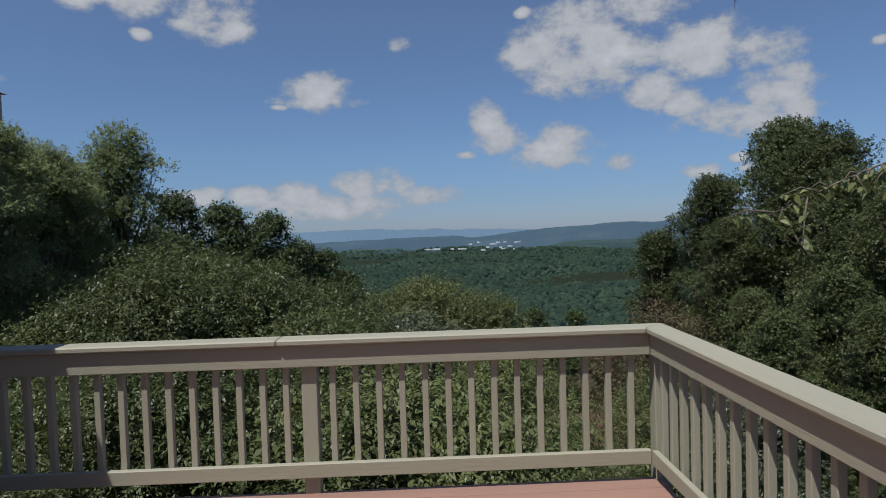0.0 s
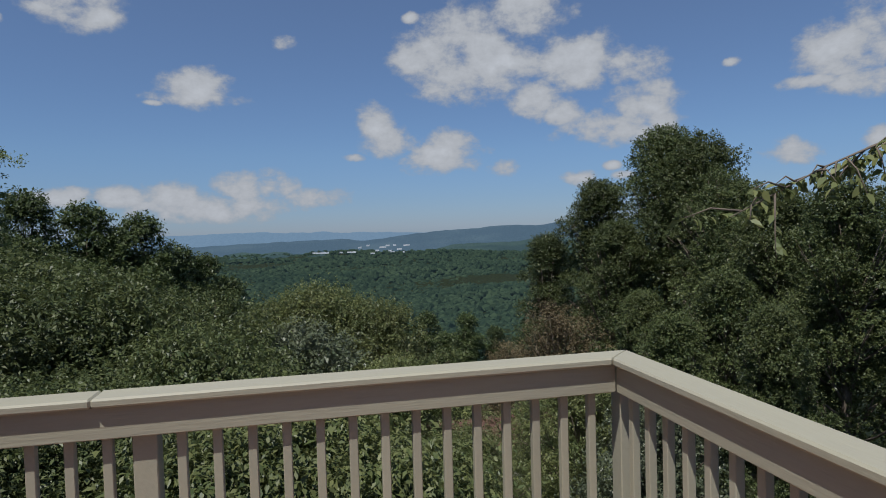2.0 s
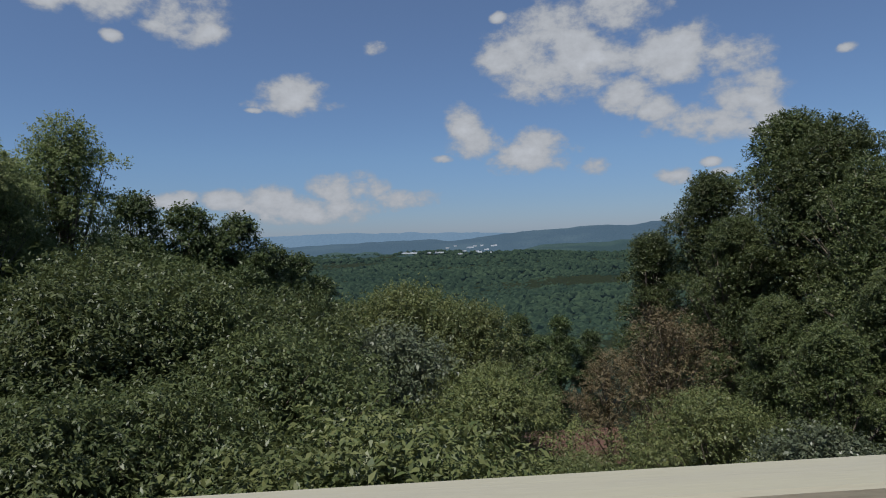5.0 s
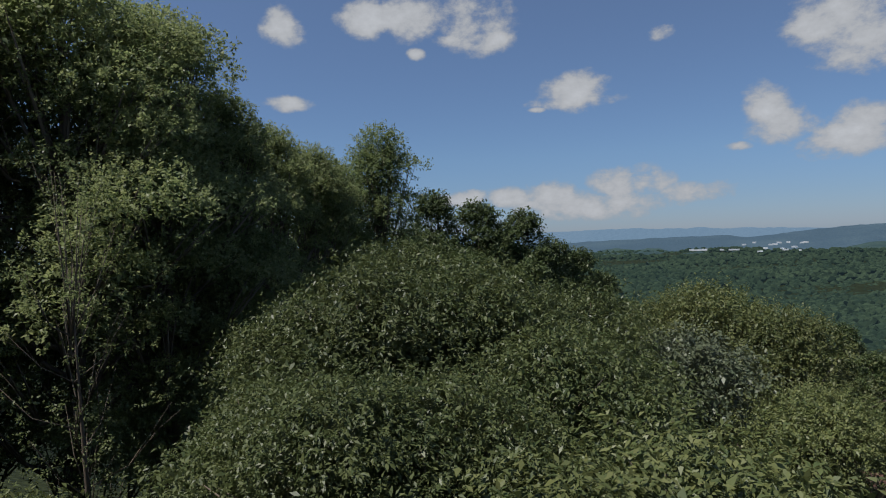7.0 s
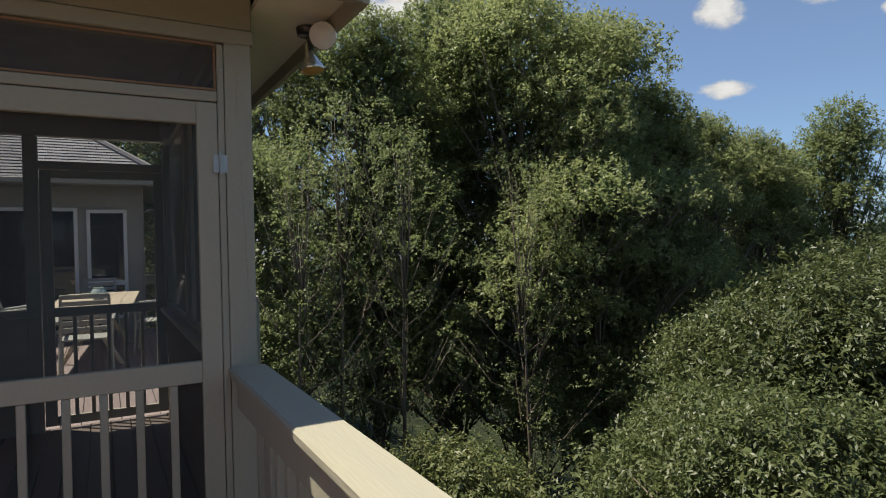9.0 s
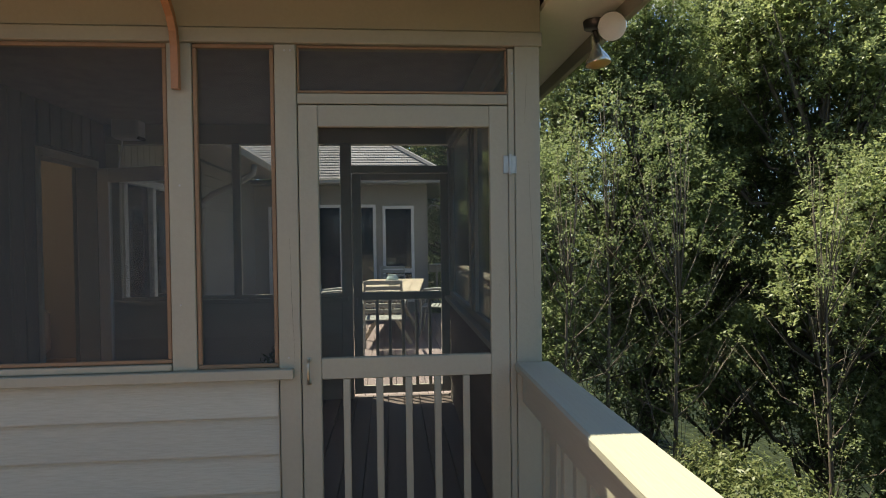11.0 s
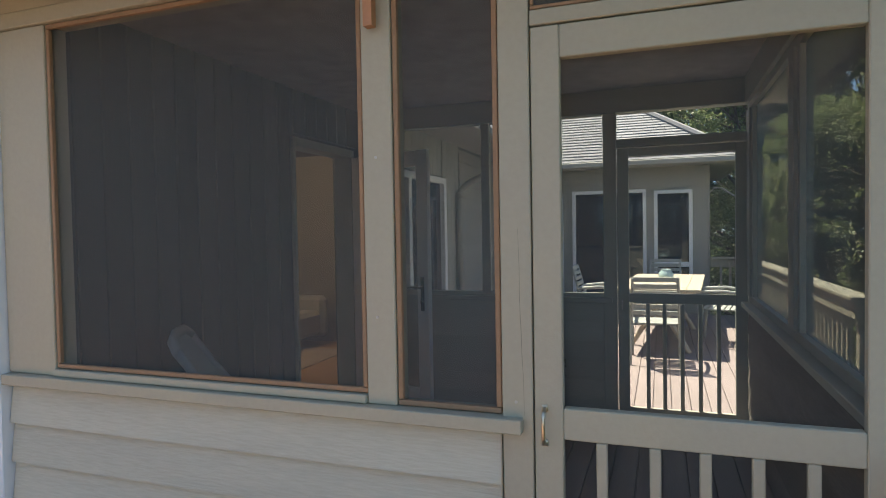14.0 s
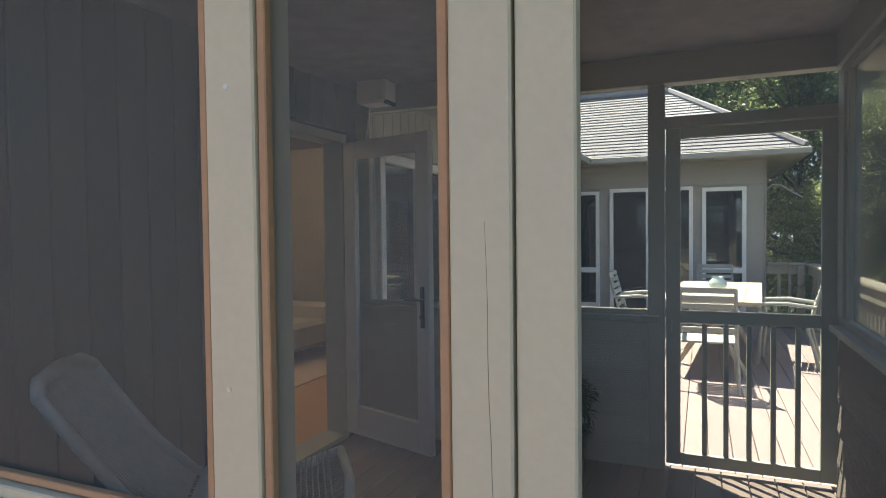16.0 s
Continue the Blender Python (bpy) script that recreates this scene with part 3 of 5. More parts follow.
KINDS = {   # seed, height, radius, lobes, low, peak, trunk, leaves, leaf length, material, slender, droop, fill, spray, core, lobe size
    "oak": (11, 14.0, 4.6, 66, .14, .5, .24, 120000, .075, M_LEAF_A, .55, .12, .22, 3.6, .3, .23),
    "maple": (12, 14.0, 4.4, 62, .14, .5, .22, 115000, .075, M_LEAF_C, .6, .12, .22, 3.6, .3, .23),
    "side": (31, 14.0, 4.4, 66, .12, .45, .22, 120000, .075, M_LEAF_E, .62, .12, .2, 3.4, .3, .23),
    "far": (21, 14.0, 4.4, 36, .18, .5, .2, 60000, .11, M_LEAF_F, .6, .12, .2, 3.4, .35, .25),
    "poplar": (13, 14.0, 2.8, 50, .3, .42, .2, 56000, .075, M_LEAF_C, .6, .12, .35, 4, .15, .27),
    "cherry": (14, 5.5, 3.1, 74, .08, .5, .12, 110000, .06, M_LEAF_E, .4, .35, .3, 5.5, .28, .22),
    "yellow": (15, 6.0, 2.7, 50, .1, .5, .12, 66000, .058, M_LEAF_B, .44, .25, .25, 5, .28, .25),
    "grey": (16, 5.0, 2.2, 30, .2, .5, .1, 38000, .062, M_LEAF_D, .5, .3, .3, 5, .25, .28),
    "rust": (17, 6.0, 2.0, 26, .3, .6, .1, 24000, .055, M_LEAF_R, .5, .3, .7, 6, .05, .28),
    "shrub": (18, 2.6, 1.5, 26, .15, .5, .05, 24000, .055, M_LEAF_B, .42, .6, .5, 6, .15, .26),
    "sapling": (19, 9.0, 1.7, 30, .2, .45, .055, 4200, .06, M_LEAF_C, .5, .3, .95, 8, .0, .24),
}
GROWN = {}


def grown(kind, wide=1.0, version=0):
    """The meshes of a kind of tree, broader or slimmer; alike trees share them."""
    wide = max(0.45, round(wide * 6) / 6)
    key = (kind, wide, version)
    if key not in GROWN:
        seed, h, r, n, low, peak, trunk, leaves, leaf, mat, slender, droop, fill, spray, core, lobe = KINDS[kind]
        r *= wide
        lobes = crown_lobes(seed + 7 * version, h, r, n, low, peak, lobe / wide ** 0.45)
        GROWN[key] = tree_meshes(seed + 100 * version, h, lobes, trunk, int(leaves * (0.35 + 0.65 * wide)), leaf, mat, slender, droop, fill, spray, core)
    return GROWN[key]


DARK = "tall broad tree with dense dark green leaves"


def plant(name, label, kind, az, dist, el, turn=0, group="", wide=1.0, version=0):
    """A tree at a bearing and distance from the middle of the rail; el: how many degrees its top stands over eye level there."""
    a = radians(az)
    x, y = 2.7 + dist * math.sin(a), -1.2 + dist * math.cos(a)
    base = ground_height(x, y)
    top = 1.45 + dist * math.tan(radians(el))
    return tree(name, label, grown(kind, wide, version), x, y, base, turn, (top - base) / KINDS[kind][1], group)


# woods beside the porch
for az, dist, el, kind, turn, wide, ver in [
        (-52, 19, 21.5, "oak", 20, .85, 0), (-58, 21, 22, "maple", 110, .85, 0), (-45.5, 20, 19, "oak", 250, .67, 0), (-40.5, 22, 13, "maple", 170, .5, 0), (-37, 25, 10.0, "oak", 80, .5, 0),
        (-33.5, 28, 8.4, "oak", 40, .5, 0), (-31.5, 31, 7.2, "maple", 130, .5, 0), (-65, 18, 20, "maple", 200, .67, 1), (-73, 19, 18, "oak", 140, .83, 0),
        (-82, 20, 20, "maple", 300, .83, 0), (-60, 25, 17, "maple", 260, .83, 0), (-76, 13, 9, "maple", 40, .67, 1), (-92, 17, 18, "far", 10, .83, 0), (-47, 26, 13, "maple", 320, .83, 0),
        (-85, 30, 20, "far", 60, .83, 0), (-99, 26, 18, "far", 100, .83, 0)]:
    plant("oak_tree", DARK, kind, az, dist, el, turn, "woods beside the porch", wide, ver)
plant("poplar_tree", "slender tall tree with grey-green leaves", "poplar", -27.3, 33, 9.9, 30, wide=.83)
for az, dist, el, turn, wide in [(-31, 36, 5.6, 10, .67), (-22.6, 44, 4.0, 60, .5), (-18.6, 46, 3.0, 120, .5), (-14.4, 48, 2.0, 200, .5), (-16.5, 46, .8, 230, .5), (-11.5, 50, -.9, 20, .5), (-9.4, 52, -1.7, 0, .5), (-7.4, 54, -3.8, 90, .5), (-24, 40, .8, 10, .67), (-5.6, 56, -6.2, 150, .5), (-20, 40, -1.2, 70, .67), (-14, 42, -2.6, 170, .67),
                                 (11.0, 44, -8.0, 20, .5), (14.8, 46, -8.2, 70, .5), (12.8, 38, -10, 100, .5), (17.5, 48, -9.5, 70, .5)]:
    plant("oak_tree", DARK, "far", az, dist, el, turn, "trees on the slope below", wide)
for az, dist, el, turn in [(-71, 11, 10, 0), (-67.5, 12.5, 14, 70), (-51, 14, 8, 160), (-62, 12, 11, 300)]:
    plant("sapling", "thin-trunked young tree with sparse light green leaves", "sapling", az, dist, el, turn, "saplings in the woods")
# trees to the side of the rail
for az, dist, el, kind, turn, wide, ver in [
        (34.3, 28, 8.8, "side", 15, .67, 0), (28.0, 30, 4.4, "side", 100, .5, 0), (23.2, 31, -0.6, "side", 10, .5, 0), (37.5, 26, 8.0, "side", 180, .67, 1), (30, 25, 0.5, "side", 290, .5, 0), (40, 21, 4.6, "side", 240, .67, 1),
        (46, 22, 1.0, "far", 300, .67, 0), (54, 18, 4, "far", 10, .67, 0), (41, 14, -4, "side", 60, .5, 0), (33, 17, -6, "side", 200, .5, 0), (66, 18, 12, "far", 90, .83, 0), (44.5, 17, 3.0, "side", 140, .67, 0), (50, 15, 4, "side", 20, .67, 1), (37, 12.5, -8, "side", 70, .5, 0), (46, 11, -7, "side", 200, .5, 0)]:
    plant("oak_tree", DARK, kind, az, dist, el, turn, "trees beside the side railing", wide, ver)
# bushes below the rail
for az, dist, el, turn, wide, ver in [(-27.5, 11.0, -2.4, 10, .67, 0), (-18.5, 12, -3.2, 130, .83, 1), (-24, 14, -1.3, 220, .83, 1), (-12, 10, -8.5, 300, .83, 0), (-36, 9.0, -12, 60, .5, 0), (-33, 12, -5, 150, .5, 0), (-30, 7.5, -12, 20, .83, 1), (-21, 8, -12, 90, .83, 0), (-10, 15, -5.6, 40, .83, 1)]:
    plant("cherry_tree", "bushy tree with glossy drooping green leaves", "cherry", az, dist, el, turn, "trees below the rail", wide, ver)
for az, dist, el, turn, wide in [(1.0, 23, -4.7, 0, .83), (6.5, 22, -6.6, 90, .83), (9, 14, -12.5, 200, .83), (-3, 24, -6.2, 20, .83)]:
    plant("young_tree", "bushy young tree with yellow-green leaves", "yellow", az, dist, el, turn, "young trees below the rail", wide)
plant("grey_leaved_tree", "rounded tree with dull grey-green leaves", "grey", -1, 15, -8.6, 30, wide=.83)
plant("dry_tree", "half-bare small tree with rust-brown leaves", "rust", 24.5, 22, -7.2, 0, wide=.83)
plant("dry_tree", "half-bare small tree with rust-brown leaves", "rust", 19.5, 23, -11, 60, wide=.83)
for az, dist, el, turn in [(28, 12, -14, 0), (17, 10, -20, 90), (37, 10, -16, 180), (25, 15, -18.5, 20)]:
    plant("young_tree", "bushy young tree with green leaves", "grey" if turn == 180 else "yellow", az, dist, el, turn, "young trees below the rail", .83)
for az, dist, el, turn in [(0, 7.5, -16, 0), (8, 6.5, -22, 90), (-9, 6, -20, 180), (-57, 10, -17, 20)]:
    plant("shrub", "low shrub with drooping yellow-green leaves", "shrub", az, dist, el, turn, "shrubs below the rail")


# ---- deck ----
floor = thing("floor", "sunlit deck of reddish-brown boards laid lengthwise", "floor", kind="structure")
box("joist_bed", (0.0, -8.0, -0.25), (4.35, 0.04, 0.002), M_DECK_DARK, floor, bevel=0)
pieces("deck_board", [(2.17, 0.0 - 0.145 * k, 0.0175) for k in range(55)], (4.36, 0.139, 0.025), M_DECK, floor, 0.003)


def rail_run(name, along, start, stop, face, posts, label, mitre=True):
    """A deck rail. along: 0 for a run in x, 1 in y. face: the plane of its inner face; it lies outwards of it."""
    rail = thing(name, label, "railing", at=(0, 0, 0))
    mat = M_PAINT_X if along == 0 else M_PAINT_Y

    def put(nm, a0, a1, d0, d1, z0, z1, m=mat, bev=0.004, lab=""):
        lo, hi = ((a0, face + d0, z0), (a1, face + d1, z1)) if along == 0 else ((face + d0, a0, z0), (face + d1, a1, z1))
        return box(nm, lo, hi, m, rail, lab, bev)
    put("top_fascia", start, stop, 0.0, 0.038, 0.778, 0.904)
    put("bottom_rail", start, stop, 0.0, 0.038, 0.135, 0.218)
    span = stop - start
    n = 2
    for k in range(n):
        a, b = start + span * k / n, start + span * (k + 1) / n
        cap = put("cap_board", a + 0.001 * (k > 0), b, -0.032, 0.115, 0.906, 0.942, bev=0.008)
        if k == n - 1 and mitre:
            for v in cap.data.vertices:
                if v.co[along] > 0:
                    v.co[along] += -0.030 + (v.co[1 - along] + 0.0735)
    pos = []
    k = -40
    while k < 40:
        p = posts[0] + 0.134 * k
        if start + 0.03 < p < stop - 0.02 and all(abs(p - q) > 0.07 for q in posts):
            pos.append((p, face + 0.058, 0.52) if along == 0 else (face + 0.058, p, 0.52))
        k += 1
    pieces("baluster", pos, (0.036, 0.036, 0.76), M_PAINT, rail, 0.003)
    for p in posts:
        put("post", p - 0.045, p + 0.045, 0.04, 0.13, -0.25, 0.904, M_PAINT, 0.004)
    return rail


rail_run("valley_railing", 0, 0.005, 4.282, 0.0, [2.307, 0.31], "beige-painted wooden deck railing with square balusters")
rail_run("side_railing", 1, -6.5, -0.002, 4.283, [-0.02 + 0.105, -1.95, -3.9, -5.9], "beige-painted wooden deck railing running back to the house")


# ---- screened porch ----
def frame_boards(parent, specs, mat=None):
    for nm, lo, hi in specs:
        box(nm, lo, hi, mat or M_PAINT, parent, bevel=0.003)


def screen_panel(name, lo, hi, mat, parent, label="dark insect screen"):
    """A sheet of screen, a few millimetres thick in its frame."""
    bm = bmesh.new()
    axis = min(range(3), key=lambda k: hi[k] - lo[k])
    mid = (lo[axis] + hi[axis]) / 2
    pts = []
    a, b = [k for k in range(3) if k != axis]
    for u, v in ((lo[a], lo[b]), (hi[a], lo[b]), (hi[a], hi[b]), (lo[a], hi[b])):
        p = [0, 0, 0]
        p[axis], p[a], p[b] = mid, u, v
        pts.append(bm.verts.new(p))
    bm.faces.new(pts)
    ob = part(name, bm, mat, parent, label)
    return ob


def lap_boards(name, parent, mat, axis, plane, outward, a0, a1, z0, z1, pitch, thick=0.022):
    """Overlapping clapboards, each tilted so that its lower edge stands proud."""
    n = max(1, round((z1 - z0) / pitch))
    step = (z1 - z0) / n
    bm = bmesh.new()
    L = a1 - a0
    prof = [(0, 0.0), (thick, 0.0), (thick * 0.35, step + 0.004), (0, step + 0.004)]
    ends = []
    for a in (-L / 2, L / 2):
        ends.append([bm.verts.new((d * outward, a, z) if axis == 0 else (a, d * outward, z)) for d, z in prof])
    for k in range(4):
        bm.faces.new((ends[0][k], ends[0][(k + 1) % 4], ends[1][(k + 1) % 4], ends[1][k]))
    bm.faces.new(ends[0][::-1])
    bm.faces.new(ends[1])
    me = finish(bm, name, mat)
    mid = (a0 + a1) / 2
    for k in range(n):
        ob = new(name, me)
        ob.parent = parent
        ob.location = (plane, mid, z0 + step * k) if axis == 0 else (mid, plane, z0 + step * k)


# front wall, towards the deck
front = thing("wall_porch_front", "beige screened porch wall over clapboards", "wall", kind="structure")
frame_boards(front, [
    ("corner_post", (-0.10, -0.019, 0.0), (0.0, 0.083, 2.24)), ("jamb", (-0.09, -0.046, 0.0), (-0.002, -0.021, 2.20)),
    ("post", (-0.09, -0.963, 0.0), (0.0, -0.880, 2.205)), ("post", (-0.09, -1.366, 0.946), (0.0, -1.274, 2.205)), ("post", (-0.09, -2.86, 0.947), (0.0, -2.622, 2.205)),
    ("door_head", (-0.09, -0.878, 1.976), (-0.001, -0.048, 2.016)),
    ("beam_trim", (-0.10, -2.98, 2.207), (0.012, 0.092, 2.262)), ("beam", (-0.095, -2.98, 2.264), (0.004, 0.088, 2.62)),
    ("sill", (-0.10, -2.86, 0.906), (0.034, -0.905, 0.945)), ("sill_trim", (-0.03, -2.622, 0.947), (0.010, -1.368, 0.972)),
    ("corner_trim", (-0.02, -0.968, 0.03), (0.006, -0.965, 0.904)),
])
lap_boards("clapboard", front, M_SIDING, 0, -0.024, 1, -2.86, -0.969, 0.02, 0.905, 0.137, 0.03)
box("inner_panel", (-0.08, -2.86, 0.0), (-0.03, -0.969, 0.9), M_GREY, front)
for lo, hi in (((-2.62, 0.974), (-1.368, 2.205)), ((-1.272, 0.947), (-0.965, 2.205))):
    y0, z0, y1, z1 = lo[0], lo[1], hi[0], hi[1]
    w = 0.017
    for a, b in (((y0, z0), (y1, z0 + w)), ((y0, z1 - w), (y1, z1)), ((y0, z0 + w), (y0 + w, z1 - w)), ((y1 - w, z0 + w), (y1, z1 - w))):
        box("screen_strip", (-0.022, a[0] + .001, a[1] + .001), (-0.006, b[0] - .001, b[1] - .001), M_RAW, front, "raw pine strip holding the screen", bevel=0.002)
    screen_panel("screen", (-0.025, y0, z0), (-0.0245, y1, z1), M_SCREEN, front)
y0, y1, z0, z1 = -0.878, -0.048, 2.018, 2.205
for a, b in (((y0, z0), (y1, z0 + .012)), ((y0, z1 - .012), (y1, z1)), ((y0, z0 + .012), (y0 + .01, z1 - .012)), ((y1 - .01, z0 + .012), (y1, z1 - .012))):
    box("screen_strip", (-0.022, a[0] + .001, a[1] + .001), (-0.008, b[0] - .001, b[1] - .001), M_RAW, front, "raw pine strip holding the screen", bevel=0.002)
screen_panel("screen", (-0.025, y0, z0), (-0.0245, y1, z1), M_SCREEN, front)


def screen_door(name, label, x, y0, y1, top, stile, mid, lower_top, bars, mat, screen, bottom=0.10, head=0.085):
    """A wooden screen door in the plane x, from y0 to y1, with upright bars below its middle rail."""
    d = thing(name, label, "door", kind="structure")
    t = 0.032
    zb = 0.035
    for nm, lo, hi in (("stile", (x - t, y0, zb), (x, y0 + stile, top)), ("stile", (x - t, y1 - stile, zb), (x, y1, top)),
                       ("top_rail", (x - t, y0 + stile + .0005, top - head), (x - .001, y1 - stile - .0005, top)), ("middle_rail", (x - t, y0 + stile + .0005, lower_top), (x - .001, y1 - stile - .0005, mid)),
                       ("bottom_rail", (x - t, y0 + stile + .0005, zb), (x - .001, y1 - stile - .0005, zb + bottom))):
        box(nm, lo, hi, mat, d, bevel=0.003)
    h0, h1 = zb + bottom, lower_top
    pieces("bar", [(x - 0.013, b, (h0 + h1) / 2) for b in bars], (0.022, 0.028, h1 - h0 - 0.002), mat, d, 0.003)
    screen_panel("screen", (x - t - .001, y0 + stile - .01, zb + .05), (x - t - .0005, y1 - stile + .01, top - .04), screen, d)
    return d


door = screen_door("door_1", "closed beige wooden screen door with a brass pull", -0.004, -0.876, -0.048, 1.972, 0.075, 0.976, 0.893, [-0.704, -0.574, -0.458, -0.342, -0.226], M_PAINT, M_SCREEN_THIN)
bm = bmesh.new()
add_tube(bm, [(0.0, -0.848, 0.882), (0.022, -0.848, 0.888), (0.030, -0.848, 0.905), (0.030, -0.848, 0.955), (0.022, -0.848, 0.970), (0.0, -0.848, 0.976)], 0.0055, 8)
add_box(bm, (-0.003, -0.856, 0.874), (0.003, -0.840, 0.892), 0.002)
add_box(bm, (-0.003, -0.856, 0.966), (0.003, -0.840, 0.984), 0.002)
M_BRASS = material("worn_brass", (0.50, 0.44, 0.34), 0.3, metal=1.0, vary=0.2, scale=60, bump=0.1)
part("pull_handle", bm, M_BRASS, door, "worn brass pull handle", True)
bm = bmesh.new()
add_box(bm, (0.0, -0.068, 1.70), (0.004, -0.044, 1.772), 0.0015)
add_box(bm, (0.0, -0.038, 1.70), (0.004, -0.014, 1.772), 0.0015)
add_tube(bm, [(0.006, -0.041, 1.695), (0.006, -0.041, 1.777)], 0.0065, 8)
for yy in (-0.06, -0.022):
    for zz in (1.712, 1.76):
        add_tube(bm, [(0.003, yy, zz), (0.006, yy, zz)], 0.004, 6)
part("hinge", bm, M_STEEL, door, "galvanised spring hinge")
# curved wooden brace under the eave
bm = bmesh.new()
pts = [(0.03, 2.02), (0.03, 2.12), (0.032, 2.18), (0.045, 2.235), (0.075, 2.285), (0.13, 2.33), (0.20, 2.365), (0.30, 2.39)]
prev = None
for k, (px, pz) in enumerate(pts):
    nx, nz = (pts[min(k + 1, 7)][0] - pts[max(k - 1, 0)][0], pts[min(k + 1, 7)][1] - pts[max(k - 1, 0)][1])
    L = math.hypot(nx, nz)
    ox, oz = nz / L * 0.014, -nx / L * 0.014
    ring = [bm.verts.new((px + s * ox, yy, pz + s * oz)) for s, yy in ((-1, -1.335), (1, -1.335), (1, -1.308), (-1, -1.308))]
    if prev:
        for j in range(4):
            bm.faces.new((prev[j], prev[(j + 1) % 4], ring[(j + 1) % 4], ring[j]))
    else:
        bm.faces.new(ring[::-1])
    prev = ring
bm.faces.new(prev)
M_BRACE = material("stained_brace", (0.36, 0.17, 0.08), 0.5, vary=0.3, scale=8, bump=0.2)
brace = tagged(part("eave_brace", bm, M_BRACE), "curved reddish wooden brace screwed to the porch post", "brace")

# roof of the porch: soffit, fascia, slopes
roof = thing("porch_roof", "porch roof with a painted board soffit and fascia", "roof", kind="structure")
box("soffit", (-3.6, 0.10, 2.36), (0.37, 0.40, 2.385), M_CEIL, roof, bevel=0)
box("soffit", (0.02, -7.0, 2.388), (0.37, 0.098, 2.413), M_CEIL, roof, bevel=0)
box("fascia", (-3.6, 0.402, 2.295), (0.40, 0.432, 2.46), M_PAINT_X, roof, bevel=0.003)
box("fascia", (0.372, -7.0, 2.297), (0.402, 0.400, 2.46), M_PAINT_Y, roof, bevel=0.003)
bm = bmesh.new()
lo = [bm.verts.new(p) for p in ((-3.65, 0.46, 2.462), (0.42, 0.46, 2.462), (0.42, -7.0, 2.462), (-3.65, -7.0, 2.462))]
hi = [bm.verts.new(p) for p in ((-3.65, -2.8, 3.9), (-2.2, -2.8, 3.9), (-2.2, -7.0, 3.9), (-3.65, -7.0, 3.9))]
for k in range(4):
    bm.faces.new((lo[k], lo[(k + 1) % 4], hi[(k + 1) % 4], hi[k]))
bm.faces.new(hi)
bm.faces.new(lo[::-1])
M_SHINGLE = material("grey_shingles", (0.26, 0.25, 0.25), 0.9, vary=0.3, scale=8, bump=0.4, island=0.15)
part("slope", bm, M_SHINGLE, roof)

# back wall, towards the far deck
back = thing("wall_porch_back", "screened porch wall with grey clapboards below the sill", "wall", kind="structure")
X = -3.1
frame_boards(back, [
    ("post", (X - .09, -0.962, 0.0), (X, -0.868, 2.29)), ("post", (X - .09, 0.02, 0.0), (X, 0.083, 2.29)), ("beam", (X - .10, -2.97, 2.292), (X + .01, 0.083, 2.60)),
    ("door_head", (X - .09, -0.866, 2.035), (X - .005, 0.018, 2.098)), ("mullion", (X - .07, -1.907, 0.936), (X - .01, -1.84, 2.29)), ("post", (X - .09, -2.97, 0.936), (X, -2.86, 2.29)),
    ("sill", (X - .11, -2.97, 0.888), (X + .04, -0.90, 0.925)), ("screen_frame", (X - .07, -2.858, 0.926), (X - .01, -0.964, 0.955)),
], M_GREYL)
lap_boards("clapboard", back, M_GREYL, 0, X - 0.03, 1, -2.97, -0.965, 0.0, 0.885, 0.16, 0.024)
box("outer_panel", (X - .09, -2.97, 0.0), (X - .032, -0.965, 0.885), M_SIDING, back)
screen_panel("screen", (X - .05, -2.86, .95), (X - .0495, -1.907, 2.29), M_SCREEN_THIN, back)
screen_panel("screen", (X - .05, -1.84, .95), (X - .0495, -0.962, 2.29), M_SCREEN_THIN, back)
door2 = screen_door("door_2", "closed grey wooden screen door onto the far deck", X - 0.03, -0.862, 0.016, 2.03, 0.08, 0.957, 0.885, [-0.651, -0.536, -0.416, -0.294, -0.173], M_GREYL, M_SCREEN_THIN, 0.07, 0.06)
bm = bmesh.new()
add_tube(bm, [(X + 0.0, -0.83, 0.84), (X + .03, -0.83, 0.845), (X + .03, -0.83, 0.90), (X, -0.83, 0.905)], 0.005, 6)
part("latch", bm, M_STEEL, door2, "small steel hook latch")

# outer wall, towards the valley
side = thing("wall_porch_side", "screened porch wall over dark rough boards", "wall", kind="structure")
M_ROUGH = material("dark_rough_boards", (0.15, 0.13, 0.11), 0.85, vary=0.6, scale=5, grain=(0.4, 4, 3), bump=0.9, fine=24, tint=(0.09, 0.075, 0.06), per_piece=0.15)
frame_boards(side, [
    ("sill", (-3.09, -0.036, 0.882), (-0.102, 0.083, 0.917)), ("beam", (-3.09, -0.01, 2.285), (-0.102, 0.083, 2.60)), ("lower_trim", (-3.09, 0.012, 0.919), (-0.102, 0.06, 0.965)), ("upper_trim", (-3.09, 0.012, 2.235), (-0.102, 0.06, 2.283)),
    ("post", (-3.088, 0.0, 0.967), (-2.95, 0.078, 2.233)), ("post", (-1.62, -0.002, 0.967), (-1.50, 0.078, 2.233)),
], M_GREYL)
for a, b in ((-2.948, -2.905), (-1.665, -1.622), (-1.498, -1.455), (-0.15, -0.104)):
    box("screen_frame", (a, 0.014, 0.967), (b, 0.055, 2.233), M_GREYL, side, bevel=0.003)
lap_boards("rough_board", side, M_ROUGH, 1, 0.026, -1, -3.09, -0.105, 0.0, 0.88, 0.19, 0.024)
box("outer_panel", (-3.09, 0.028, -0.2), (-0.105, 0.083, 0.88), M_SIDING, side)
